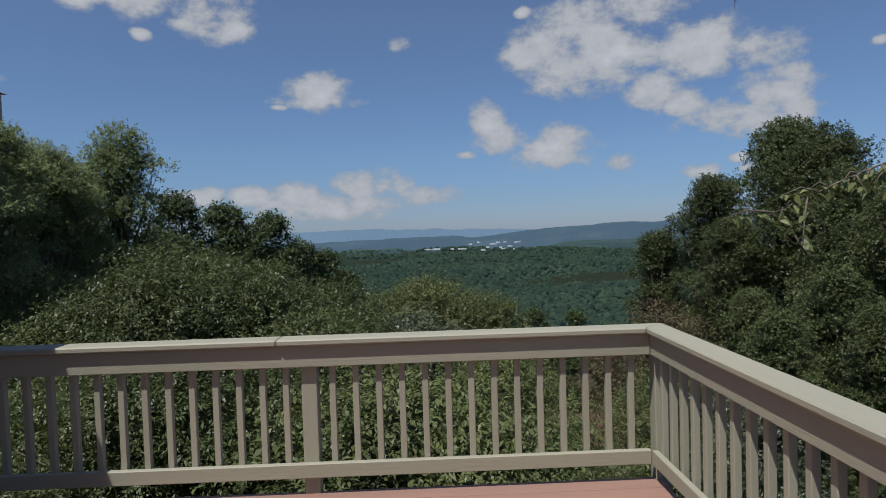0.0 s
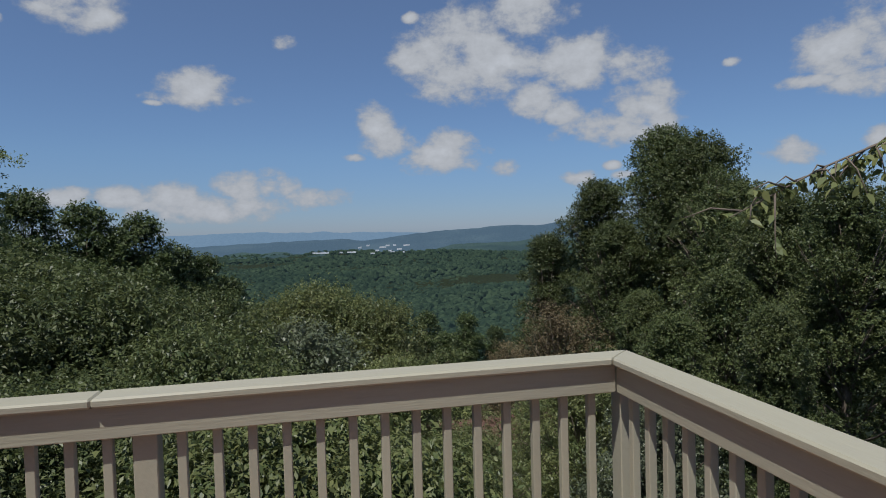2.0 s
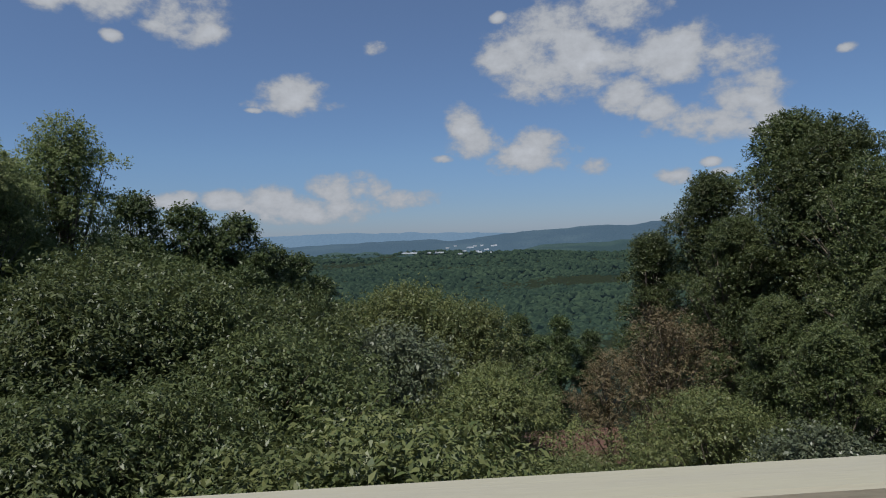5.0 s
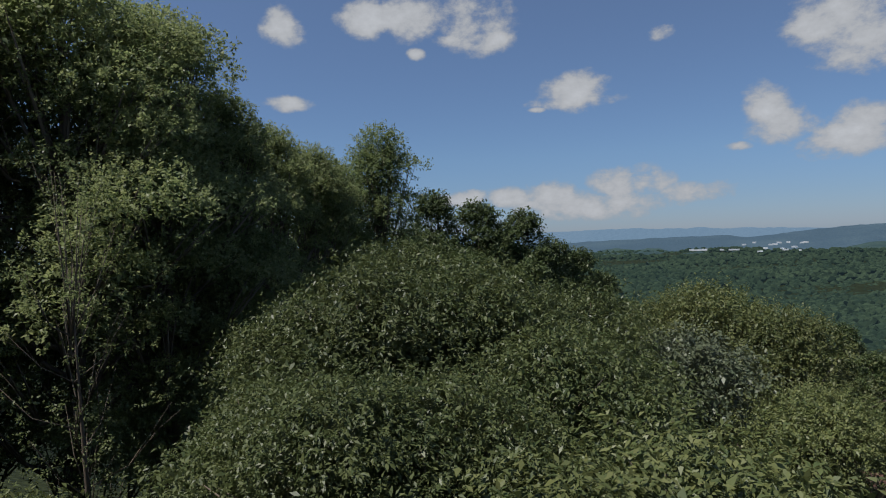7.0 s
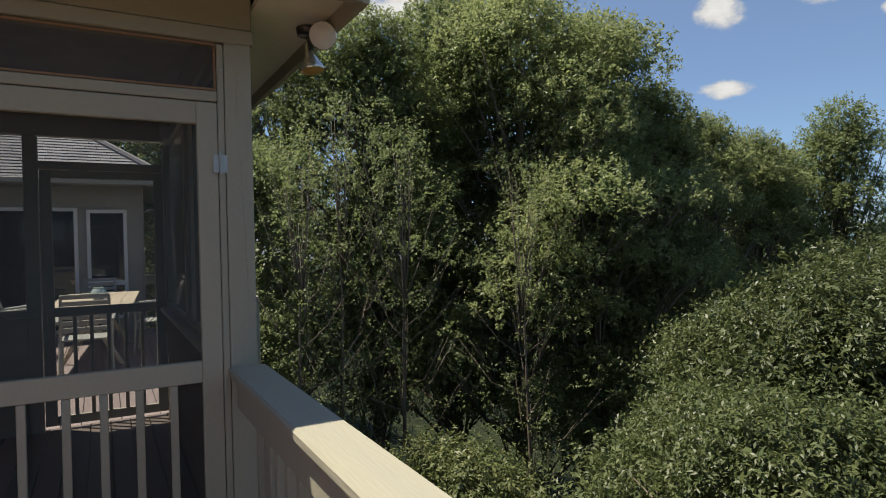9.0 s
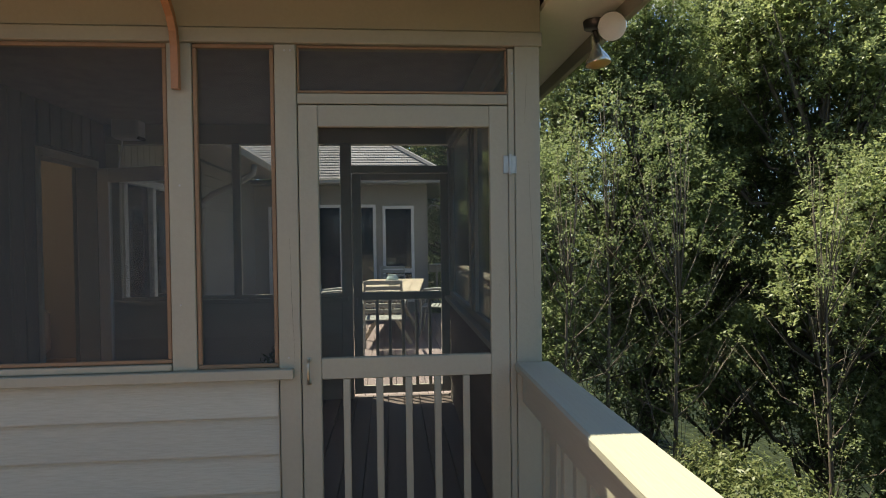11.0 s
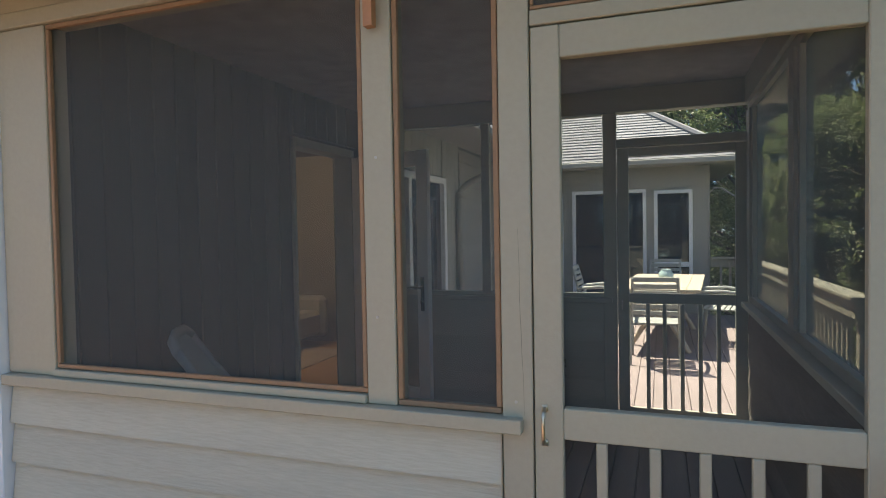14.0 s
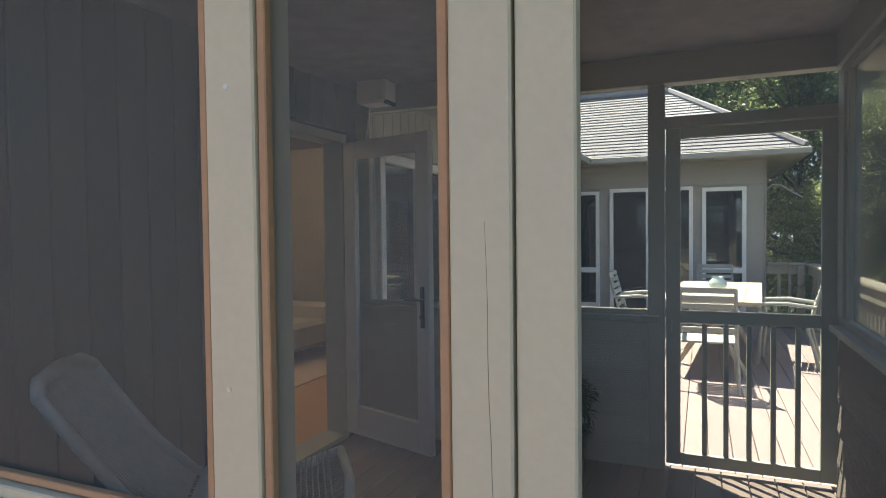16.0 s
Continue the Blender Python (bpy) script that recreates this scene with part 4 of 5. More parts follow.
for a, b in ((-2.905, -1.665), (-1.455, -0.15)):
    screen_panel("screen", (a, 0.04, .965), (b, 0.0405, 2.235), M_SCREEN_SIDE, side)

# porch floor and ceiling
pf = thing("floor_porch", "dark brown porch boards, sunlit near the far door", "floor", kind="structure")
box("joist_bed", (-3.2, -3.0, -0.25), (-0.002, 0.08, -0.03), M_DECK_DARK, pf, bevel=0)
pieces("floor_board", [(-1.6, -0.07 - 0.14 * k, -0.014) for k in range(21)], (3.19, 0.134, 0.028), M_DECK_DARK, pf, 0.003)
ceil = tagged(box("ceiling", (-3.09, -2.97, 2.602), (-0.1, 0.0, 2.65), M_CEIL), "plain beige painted porch ceiling", "ceiling", kind="structure")
bm = bmesh.new()
add_lathe(bm, [(0, -.05), (.08, -.045), (.13, -.02), (.14, 0)], (-1.9, -1.55, 2.60), 24)
cl = tagged(part("ceiling_light", bm, M_WHITE, None, "", True), "round white flush ceiling light, switched off", "ceiling light")

# house wall with vertical boards and the open glass door
YH = -2.98
house = thing("wall_house_porch", "house wall of dark grey vertical boards", "wall", kind="structure")
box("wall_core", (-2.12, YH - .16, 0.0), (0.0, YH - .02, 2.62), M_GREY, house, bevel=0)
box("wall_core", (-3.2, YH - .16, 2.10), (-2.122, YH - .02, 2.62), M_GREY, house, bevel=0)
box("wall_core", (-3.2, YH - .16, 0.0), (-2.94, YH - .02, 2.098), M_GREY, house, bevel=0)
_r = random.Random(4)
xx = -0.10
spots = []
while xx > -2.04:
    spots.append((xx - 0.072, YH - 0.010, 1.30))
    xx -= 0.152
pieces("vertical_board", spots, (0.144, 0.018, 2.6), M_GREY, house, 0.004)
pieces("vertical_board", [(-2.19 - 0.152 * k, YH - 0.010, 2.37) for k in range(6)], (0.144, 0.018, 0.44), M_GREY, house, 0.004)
for nm, lo, hi in (("door_casing", (-2.115, YH - .15, 0.0), (-2.085, YH + .012, 2.125)), ("door_casing", (-2.975, YH - .15, 0.0), (-2.92, YH + .012, 2.125)), ("door_head", (-2.919, YH - .15, 2.065), (-2.116, YH + .012, 2.125)), ("threshold", (-2.919, YH - .16, 0.0), (-2.116, YH + .03, 0.035))):
    box(nm, lo, hi, M_GREYL, house)


def glass_door():
    d = thing("door_3", "grey-framed glass door standing open into the porch", "door", kind="structure", at=(-2.945, YH + .02, 0.04))
    W, H = 0.80, 2.02
    for nm, lo, hi in (("stile", (0, -.022, 0), (.11, .022, H)), ("stile", (W - .11, -.022, 0), (W, .022, H)), ("top_rail", (.1105, -.0215, H - .12), (W - .1105, .0215, H)), ("bottom_rail", (.1105, -.0215, 0), (W - .1105, .0215, .2))):
        box(nm, lo, hi, M_WHITE_GREY, d, bevel=0.004)
    p = box("pane", (.11, -.004, .2), (W - .11, .004, H - .12), M_GLASS, d, bevel=0)
    p.visible_shadow = False
    for s in (1, -1):
        bm = bmesh.new()
        add_box(bm, (W - .075, s * .022, .80), (W - .04, s * .028, 1.06), 0.003)
        add_tube(bm, [(W - .057, s * .028, .98), (W - .057, s * .062, .98), (W - .09, s * .066, .982), (W - .17, s * .066, .975)], 0.008, 8)
        add_tube(bm, [(W - .057, s * .028, .87), (W - .057, s * .04, .87)], 0.014, 10)
        part("handle", bm, M_DARKMETAL, d, "dark metal lever handle", True)
    d.rotation_euler = (0, 0, radians(72))
    return d


M_WHITE_GREY = material("grey_white_door_paint", (0.58, 0.58, 0.57), 0.5, vary=0.08, scale=4, bump=0.08)
M_DARKMETAL = material("dark_metal", (0.08, 0.075, 0.07), 0.4, metal=0.8, vary=0.2, scale=30, bump=0.1)
glass_door()

# outdoor flood lamp under the eave
lamp = thing("flood_lamp", "twin-headed outdoor flood lamp with clear bulbs under the eave", "lamp", at=(-0.12, 0.36, 2.355))
bm = bmesh.new()
add_lathe(bm, [(0, -.03), (.05, -.03), (.055, 0)], (0, 0, 0), 16)
add_tube(bm, [(-.02, 0, -.03), (-.05, .02, -.05), (-.07, .03, -.06)], 0.01, 8)
add_tube(bm, [(.02, 0, -.03), (.05, .02, -.04), (.07, .03, -.045)], 0.01, 8)
part("mount", bm, M_DARKMETAL, lamp, "dark metal mount", True)
M_BULB = material("silvered_bulb", (0.8, 0.78, 0.72), 0.15, metal=0.7, vary=0.1, scale=20, bump=0)
M_LENS = material("frosted_lens", (0.75, 0.74, 0.70), 0.3, vary=0.1, scale=20, bump=0)
M_AMBER = material("amber_lens", (0.65, 0.38, 0.14), 0.3, vary=0.1, scale=20, bump=0)
for at, ax, lens in (((-.10, .03, -.055), (.1, .1, -1), M_AMBER), ((.10, .05, -.045), (.75, -.45, -.35), M_LENS)):
    bm = bmesh.new()
    add_lathe(bm, [(.014, -.03), (.02, .0), (.022, .03), (.05, .075), (.058, .095), (.055, .1)], at, 20, ax)
    bulb = part("bulb", bm, M_BULB, lamp, "silvered reflector bulb", True)
    bm = bmesh.new()
    add_lathe(bm, [(.055, .1), (.04, .108), (.02, .112), (0, .113)], at, 20, ax)
    part("lens", bm, lens, bulb, "", True)


# weather cracks in the posts beside the door
M_CRACK = material("dark_wood_crack", (0.12, 0.11, 0.085), 0.9, vary=0.2, scale=20, bump=0)
_r = random.Random(12)
for y, z0, z1, d in ((-0.915, 0.95, 1.45, .012), (0.035, 1.2, 1.75, .02), (0.03, 1.9, 2.1, -.01)):
    bm = bmesh.new()
    n = 9
    add_tube(bm, [(0.0, y + d * k / n + _r.uniform(-.0015, .0015), z1 + (z0 - z1) * k / n) for k in range(n + 1)], [0.0002 + 0.0003 * math.sin(math.pi * (k + .3) / (n + .6)) for k in range(n + 1)], 5)
    part("crack", bm, M_CRACK, front, "dark drying crack in the painted post")
for y, z in ((-0.922, 2.18), (-0.90, 2.18), (-0.925, 0.985), (-1.325, 1.66), (-1.33, 1.2), (-0.03, 2.1)):
    bm = bmesh.new()
    add_lathe(bm, [(.0045, -.001), (.0045, .0012), (0, .0016)], (0.0, y, z), 8, (1, 0, 0))
    part("nail_head", bm, M_STEEL, front)


# ---- far deck and the house wing beyond the porch ----
fd = thing("floor_far_deck", "sun-bleached pinkish deck boards", "floor", kind="structure")
M_DECK_PALE = material("sun_bleached_deck", (0.235, 0.185, 0.178), 0.75, vary=0.2, scale=3, grain=(0.3, 3, 3), bump=0.35, fine=45, per_piece=0.07)
box("joist_bed", (-9.2, -3.0, -0.25), (-3.2, 0.82, -0.03), M_DECK_DARK, fd, bevel=0)
pieces("deck_board", [(-6.2, 0.75 - 0.145 * k, -0.013) for k in range(26)], (6.0, 0.140, 0.026), M_DECK_PALE, fd, 0.003)
rail_run("far_deck_railing", 0, -9.1, -3.3, 0.70, [-8.9, -7.0, -5.1, -3.4], "beige-painted wooden railing of the far deck", False)
rail_run("end_railing", 1, 0.20, 0.69, -9.24, [0.62], "short beige-painted railing beside the house wing", False)

wing = thing("house_wing", "low house wing in beige clapboards with white windows", "house", kind="structure", at=(0, 0, 0))
XW = -9.2
box("wall_core", (XW - .2, -3.3, -3.0), (XW - .03, 0.16, 2.56), M_GREYL, wing, bevel=0)
box("side_wall", (XW - 5, 0.10, -3.0), (XW - .21, 0.16, 2.56), M_GREYL, wing, bevel=0)
M_LAP = material("beige_clapboard", (0.31, 0.295, 0.255), 0.7, vary=0.15, scale=2, grain=(3, 0.3, 3), bump=0.3, fine=40, per_piece=0.06)


def wing_window(y0, y1, z0, z1, split=None, label="white-framed window reflecting the garden", name="window"):
    w = part(name, bmesh.new(), M_WHITE, wing, label)
    f = 0.055
    for lo, hi in (((y0, z0), (y1, z0 + f)), ((y0, z1 - f), (y1, z1)), ((y0, z0 + f), (y0 + f, z1 - f)), ((y1 - f, z0 + f), (y1, z1 - f))):
        box("frame", (XW - .03, lo[0], lo[1]), (XW + .035, hi[0], hi[1]), M_WHITE, w, bevel=0.003)
    if split:
        box("frame", (XW - .03, y0 + f, split - .04), (XW + .033, y1 - f, split + .04), M_WHITE, w, bevel=0.003)
    box("pane", (XW - .025, y0 + f, z0 + f), (XW - .015, y1 - f, z1 - f), M_PANE, w, bevel=0)
    return w


M_PANE = material("dark_window_pane", (0.012, 0.016, 0.02), 0.04, vary=0.1, scale=2, bump=0, spec=0.8)
openings = [(-2.78, -2.17), (-2.01, -0.79), (-0.665, -0.07)]
wing_window(-2.78, -2.17, 0.22, 2.05, 0.80)
wing_window(-2.01, -1.41, 0.03, 2.08, None, "white-framed glazed patio door", "patio_door")
pd = wing_window(-1.405, -0.79, 0.03, 2.08, None, "white-framed glazed patio door", "patio_door")
bm = bmesh.new()
add_box(bm, (XW + .036, -1.385, 0.98), (XW + .06, -1.36, 1.18), 0.005)
part("handle", bm, M_BRASS, pd, "brass pull")
wing_window(-0.665, -0.07, 0.22, 2.05, 0.82)
for a, b in ((-3.3, -2.785), (-2.165, -2.015), (-0.785, -0.67), (-0.065, 0.165)):
    lap_boards("clapboard", wing, M_LAP, 0, XW - 0.028, 1, a, b, 0.0, 2.08, 0.16, 0.024)
lap_boards("clapboard", wing, M_LAP, 0, XW - 0.028, 1, -3.3, 0.165, 2.085, 2.5, 0.14, 0.024)
box("corner_board", (XW - .06, 0.166, -2.0), (XW + .012, 0.19, 2.5), M_LAP, wing)
box("soffit", (XW, -3.0, 2.44), (XW + .47, 0.60, 2.47), M_LAP, wing, bevel=0)
box("soffit", (XW - 4, 0.20, 2.44), (XW - .005, 0.60, 2.47), M_LAP, wing, bevel=0)
bm = bmesh.new()
for lo, hi in (((XW + .455, -2.2, 2.43), (XW + .56, 0.68, 2.52)), ((XW - 4, 0.585, 2.43), (XW + .454, 0.68, 2.52))):
    add_box(bm, lo, hi, 0.012)
part("gutter", bm, M_LAP, wing, "beige metal gutter")
# hip roof in courses of shingles
rise, run = 1.28, 1.83
ex, ey, ez = XW + .50, 0.62, 2.52
courses = 22
rf = part("roof", bmesh.new(), M_SHINGLE, wing, "weathered grey asphalt shingles")
M_SHINGLE_W = material("weathered_shingles", (0.19, 0.185, 0.19), 0.95, vary=0.25, scale=6, bump=0.5, fine=90, island=0.13)
bm = bmesh.new()
_r = random.Random(8)
for c in range(courses):
    f0, f1 = c / courses, (c + 1) / courses
    x0, x1 = ex - run * f0, ex - run * f1 - 0.02
    z0, z1 = ez + rise * f0 + 0.012, ez + rise * f1 + 0.012
    y = ey - run * f0
    stop = -6.0
    first = True
    while y > stop:
        w = _r.uniform(.16, .34)
        ya, yb = y, y - w
        yt = ya - (run / courses if first else 0)
        h = _r.uniform(0, 0.004)
        vs = [bm.verts.new(p) for p in ((x0, ya, z0 + h), (x0, yb + .004, z0 + h), (x1, yb + .004, z1 - .004), (x1, min(ya, yt), z1 - .004), (x0, ya, z0 - .003), (x0, yb + .004, z0 - .003))]
        bm.faces.new(vs[:4])
        bm.faces.new((vs[0], vs[4], vs[5], vs[1]))
        y, first = yb, False
    # the hip's other slope
    xx = x0
    while xx > ex - 5.5:
        w = _r.uniform(.2, .4)
        h = _r.uniform(0, 0.004)
        yv0, yv1 = ey - run * f0, ey - run * f1 - 0.02
        vs = [bm.verts.new(p) for p in ((xx, yv0, z0 + h), (xx - run / courses * (xx == x0), yv1, z1 - .004), (xx - w, yv1, z1 - .004), (xx - w, yv0, z0 + h))]
        bm.faces.new(vs)
        xx -= w + .004
part("shingles", bm, M_SHINGLE_W, rf, "weathered grey asphalt shingles")
bm = bmesh.new()
pts = [(ex, ey, ez + .03), (ex - run, ey - run, ez + rise + .03)]
add_tube(bm, pts, 0.05, 6)
add_tube(bm, [pts[1], (ex - run, -6.0, ez + rise + .03)], 0.07, 6)
part("ridge_cap", bm, M_SHINGLE_W, rf)
# hook lamp bracket at the wing's corner
bm = bmesh.new()
add_tube(bm, [(XW + .0, 0.20, 2.0), (XW + .05, 0.26, 2.06), (XW + .1, 0.36, 2.05), (XW + .15, 0.5, 1.94), (XW + .18, 0.62, 1.86)], 0.012, 6)
tagged(part("wall_bracket", bm, M_STEEL), "thin curved metal bracket on the house corner", "bracket")

# house wall beside the far deck
hw = thing("wall_house_deck", "house wall of vertical boards with a white sliding door", "wall", kind="structure")
box("wall_core", (-9.2, -3.3, -3.0), (-3.2, -3.06, 2.62), M_GREY, hw, bevel=0)
pieces("vertical_board", [(-3.28 - 0.152 * k, -3.048, 1.3) for k in range(2)] + [(-5.45 - 0.152 * k, -3.048, 1.3) for k in range(4)], (0.144, 0.018, 2.6), M_GREYL, hw, 0.004)
pieces("vertical_board", [(-3.58 - 0.152 * k, -3.048, 2.35) for k in range(12)], (0.144, 0.018, 0.5), M_GREYL, hw, 0.004)
lap_boards("clapboard", hw, M_LAP, 1, -3.055, 1, -9.2, -6.02, 0.0, 2.5, 0.16, 0.024)
sd = thing("window_sliding_door", "white-framed sliding glass door", "door", kind="structure")
for lo, hi in (((-5.35, 0.0), (-5.27, 2.07)), ((-3.58, 0.0), (-3.50, 2.07)), ((-5.269, 2.0), (-3.581, 2.07)), ((-4.27, 0.05), (-4.19, 1.999)), ((-5.269, 0.0), (-3.581, 0.049))):
    box("frame", (lo[0], -3.058, lo[1]), (hi[0], -2.985, hi[1]), M_WHITE, sd, bevel=0.004)
box("pane", (-5.27, -3.05, 0.05), (-3.58, -3.04, 2.0), M_PANE, sd, bevel=0)
eave = thing("house_eave", "overhanging house eave with gutter", "roof", kind="structure")
box("soffit", (-8.7, -3.0, 2.52), (-3.3, -2.35, 2.55), M_LAP, eave, bevel=0)
box("gutter", (-8.7, -2.35, 2.44), (-3.7, -2.24, 2.54), M_LAP, eave, "beige metal gutter", bevel=0.012)
bm = bmesh.new()
for k in range(10):
    a, b = k / 10, (k + 1) / 10
    vs = [bm.verts.new(p) for p in ((-8.7, -2.3 - 3 * a, 2.56 + 2.1 * a), (-3.62, -2.3 - 3 * a, 2.56 + 2.1 * a), (-3.62, -2.3 - 3 * b, 2.55 + 2.1 * b), (-8.7, -2.3 - 3 * b, 2.55 + 2.1 * b))]
    bm.faces.new(vs)
part("slope", bm, M_SHINGLE_W, eave)
bm = bmesh.new()
add_tube(bm, [(-5.85, -2.30, 2.44), (-5.85, -2.32, 2.32), (-5.85, -2.5, 2.2), (-5.85, -2.85, 2.05), (-5.85, -2.97, 1.95), (-5.85, -2.985, 1.8), (-5.85, -2.985, 0.05)], 0.042, 10)
add_tube(bm, [(-5.85, -2.98, 1.86), (-5.85, -2.98, 1.93)], 0.052, 10)
tagged(part("downspout", bm, M_LAP, None, "", True), "beige downspout bending in from the gutter", "downspout")


# ---- table and chairs on the far deck ----
M_TABLE = material("pale_table_top", (0.45, 0.385, 0.29), 0.55, vary=0.15, scale=4, grain=(0.4, 3, 3), bump=0.15)
M_CHAIR = material("pale_green_resin", (0.33, 0.34, 0.31), 0.5, vary=0.1, scale=8, bump=0.1)
tb = thing("garden_table", "long pale wooden garden table", "table", at=(-6.9, -0.52, 0))
tb.rotation_euler = (0, 0, radians(-4.5))
for k in range(6):
    w = 0.155
    box("top_slat", (-1.18, -0.47 + k * 0.157, 0.71), (1.18, -0.47 + k * 0.157 + w, 0.74), M_TABLE, tb, bevel=0.004)
for sx in (-.85, .85):
    for sy in (-1, 1):
        bm = bmesh.new()
        add_tube(bm, [(sx + .18 * sy, .34 * sy, 0), (sx - .1 * sy, -.1 * sy, .7)], .03, 8)
        part("leg", bm, M_TABLE, tb)
    box("crossbar", (sx - .03, -.4, .66), (sx + .03, .4, .705), M_TABLE, tb)
box("stretcher", (-.85, -.03, .35), (.85, .03, .40), M_TABLE, tb)


def garden_chair(x, y, turn):
    c = thing("garden_chair", "pale slatted garden armchair", "chair", "chairs round the garden table", at=(x, y, 0))
    c.rotation_euler = (0, 0, radians(turn))
    for sy in (-1, 1):
        bm = bmesh.new()
        add_tube(bm, [(.25, .25 * sy, 0), (.22, .25 * sy, .42), (.24, .26 * sy, .64)], .016, 8)
        part("front_leg", bm, M_CHAIR, c)
        bm = bmesh.new()
        add_tube(bm, [(-.30, .25 * sy, 0), (-.20, .24 * sy, .42), (-.27, .23 * sy, .66), (-.34, .22 * sy, .92)], .016, 8)
        part("back_leg", bm, M_CHAIR, c)
        bm = bmesh.new()
        add_tube(bm, [(-.27, .25 * sy, .63), (0, .275 * sy, .66), (.25, .27 * sy, .645), (.27, .26 * sy, .62)], .02, 8)
        part("armrest", bm, M_CHAIR, c)
    for k in range(7):
        x0 = -.2 + k * .062
        box("seat_slat", (x0, -.235, .42), (x0 + .05, .235, .438), M_CHAIR, c)
    for k in range(6):
        f = k / 5
        z = .52 + f * .36
        xb = -.235 - f * .10
        box("back_slat", (xb - .012, -.225, z), (xb + .012, .225, z + .05), M_CHAIR, c)
    return c


garden_chair(-5.35, -0.62, 180)
garden_chair(-6.65, 0.17, -100)
garden_chair(-7.0, -1.35, 88)
garden_chair(-8.45, -0.50, 0)
jar = thing("ceramic_jar", "pale blue glazed ceramic jar standing on the table", "jar", at=(-6.75, -0.50, 0.741))
jar.scale = (.8, .8, .85)
M_GLAZE = material("pale_blue_glaze", (0.42, 0.55, 0.54), 0.25, vary=0.2, scale=20, bump=0.1)
bm = bmesh.new()
add_lathe(bm, [(0, 0), (.07, 0), (.1, .03), (.118, .08), (.11, .13), (.075, .165), (.07, .18), (.078, .185), (.062, .186), (.06, .15), (.03, .02)], (0, 0, 0), 24)
part("body", bm, M_GLAZE, jar, "", True)

# ---- porch furniture ----
M_CORD = material("pale_woven_cord", (0.40, 0.40, 0.38), 0.7, vary=0.2, scale=30, bump=0.3)
M_CORD_DARK = material("grey_woven_cord", (0.20, 0.19, 0.18), 0.7, vary=0.25, scale=30, bump=0.3)
M_CUSHION = material("pale_blue_cushion", (0.42, 0.47, 0.5), 0.9, vary=0.2, scale=14, bump=0.4)


def lounge_chair():
    """A low easy chair strung with cord; it faces its own +x."""
    c = thing("lounge_chair", "low easy chair strung with pale cord over a steel frame", "chair", at=(-1.02, -2.25, 0))
    W = .32
    rail = [(.46, .50), (.25, .44), (.02, .42), (-.20, .47), (-.36, .60), (-.50, .76), (-.62, .91)]
    for s in (-1, 1):
        bm = bmesh.new()
        add_tube(bm, [(x, W * s, z) for x, z in rail], .022, 8)
        part("side_rail", bm, M_CORD, c, "", True)
        bm = bmesh.new()
        add_tube(bm, [(.40, W * s, 0), (.36, W * s, .46)], .014, 8)
        add_tube(bm, [(-.40, W * s, 0), (-.2, W * s, .47)], .014, 8)
        part("leg", bm, M_DARKMETAL, c, "dark steel leg", True)
    bm = bmesh.new()
    add_tube(bm, [(-.62, -W, .91), (-.65, -W * .75, .945), (-.665, 0, .955), (-.65, W * .75, .945), (-.62, W, .91)], .026, 8)
    part("top_rail", bm, M_CORD, c, "", True)
    bm = bmesh.new()
    add_tube(bm, [(.46, -W, .50), (.48, 0, .49), (.46, W, .50)], .022, 8)
    part("front_rail", bm, M_CORD, c, "", True)
    bm = bmesh.new()
    for k in range(27):
        y = -W + .02 + k * (2 * W - .04) / 26
        add_tube(bm, [(-.65, y, .935), (-.51, y, .755), (-.37, y, .59), (-.21, y, .455), (-.1, y, .425)], .0042, 5, False)
    part("back_cords", bm, M_CORD, c)
    bm = bmesh.new()
    for k in range(24):
        x = -.2 + k * .026
        add_tube(bm, [(x, -W, .44 + .4 * max(0, x - .1) ** 1.5), (x, 0, .41 + .4 * max(0, x - .1) ** 1.5), (x, W, .44 + .4 * max(0, x - .1) ** 1.5)], .0042, 5, False)
    for k in range(20):
        y = -W + .03 + k * .0325
        add_tube(bm, [(-.2, y, .455), (.05, y, .405), (.28, y, .43), (.46, y, .49)], .0042, 5, False)
    part("seat_cords", bm, M_CORD_DARK, c, "grey woven seat")
    c.rotation_euler, c.scale = (0, 0, radians(126)), (0.87, 0.80, 1.03)
    return c


lounge_chair()
cu = thing("cushion", "small pale blue cushion lying on the woven seat", "cushion", at=(-1.04, -2.30, 0.40))
bm = bmesh.new()
bmesh.ops.create_cube(bm, size=1)
bmesh.ops.subdivide_edges(bm, edges=bm.edges, cuts=5, use_grid_fill=True)
for v in bm.verts:
    u, w = abs(v.co.x * 2), abs(v.co.y * 2)
    v.co = Vector((v.co.x * .30 * (1 - .06 * w * w), v.co.y * .30 * (1 - .06 * u * u), v.co.z * .15 * (1 - .8 * max(u, w) ** 3)))
    v.co = pose(0, 0, .12, 35, 12, 30) @ v.co
part("cover", bm, M_CUSHION, cu, "", True)
# pot plant beside the far door
pp = thing("pot_plant", "dark bushy plant in a low pot on the porch floor", "plant", at=(-2.88, -1.42, 0))
bm = bmesh.new()
add_lathe(bm, [(0, 0), (.11, 0), (.14, .24), (.15, .25), (.13, .25), (.12, .2), (0, .2)], (0, 0, 0), 20)
part("pot", bm, M_DARKMETAL, pp, "dark round pot", True)
part_leaves = new("leaves", mesh_fast("leaves", leaf_cloud(np.random.default_rng(3), [(0, 0, .36, .13, .13, .14), (.05, .05, .45, .08, .08, .09)], 900, .05, .35, .3, spray=1.6), 4, M_LEAF_F))
part_leaves.parent = pp

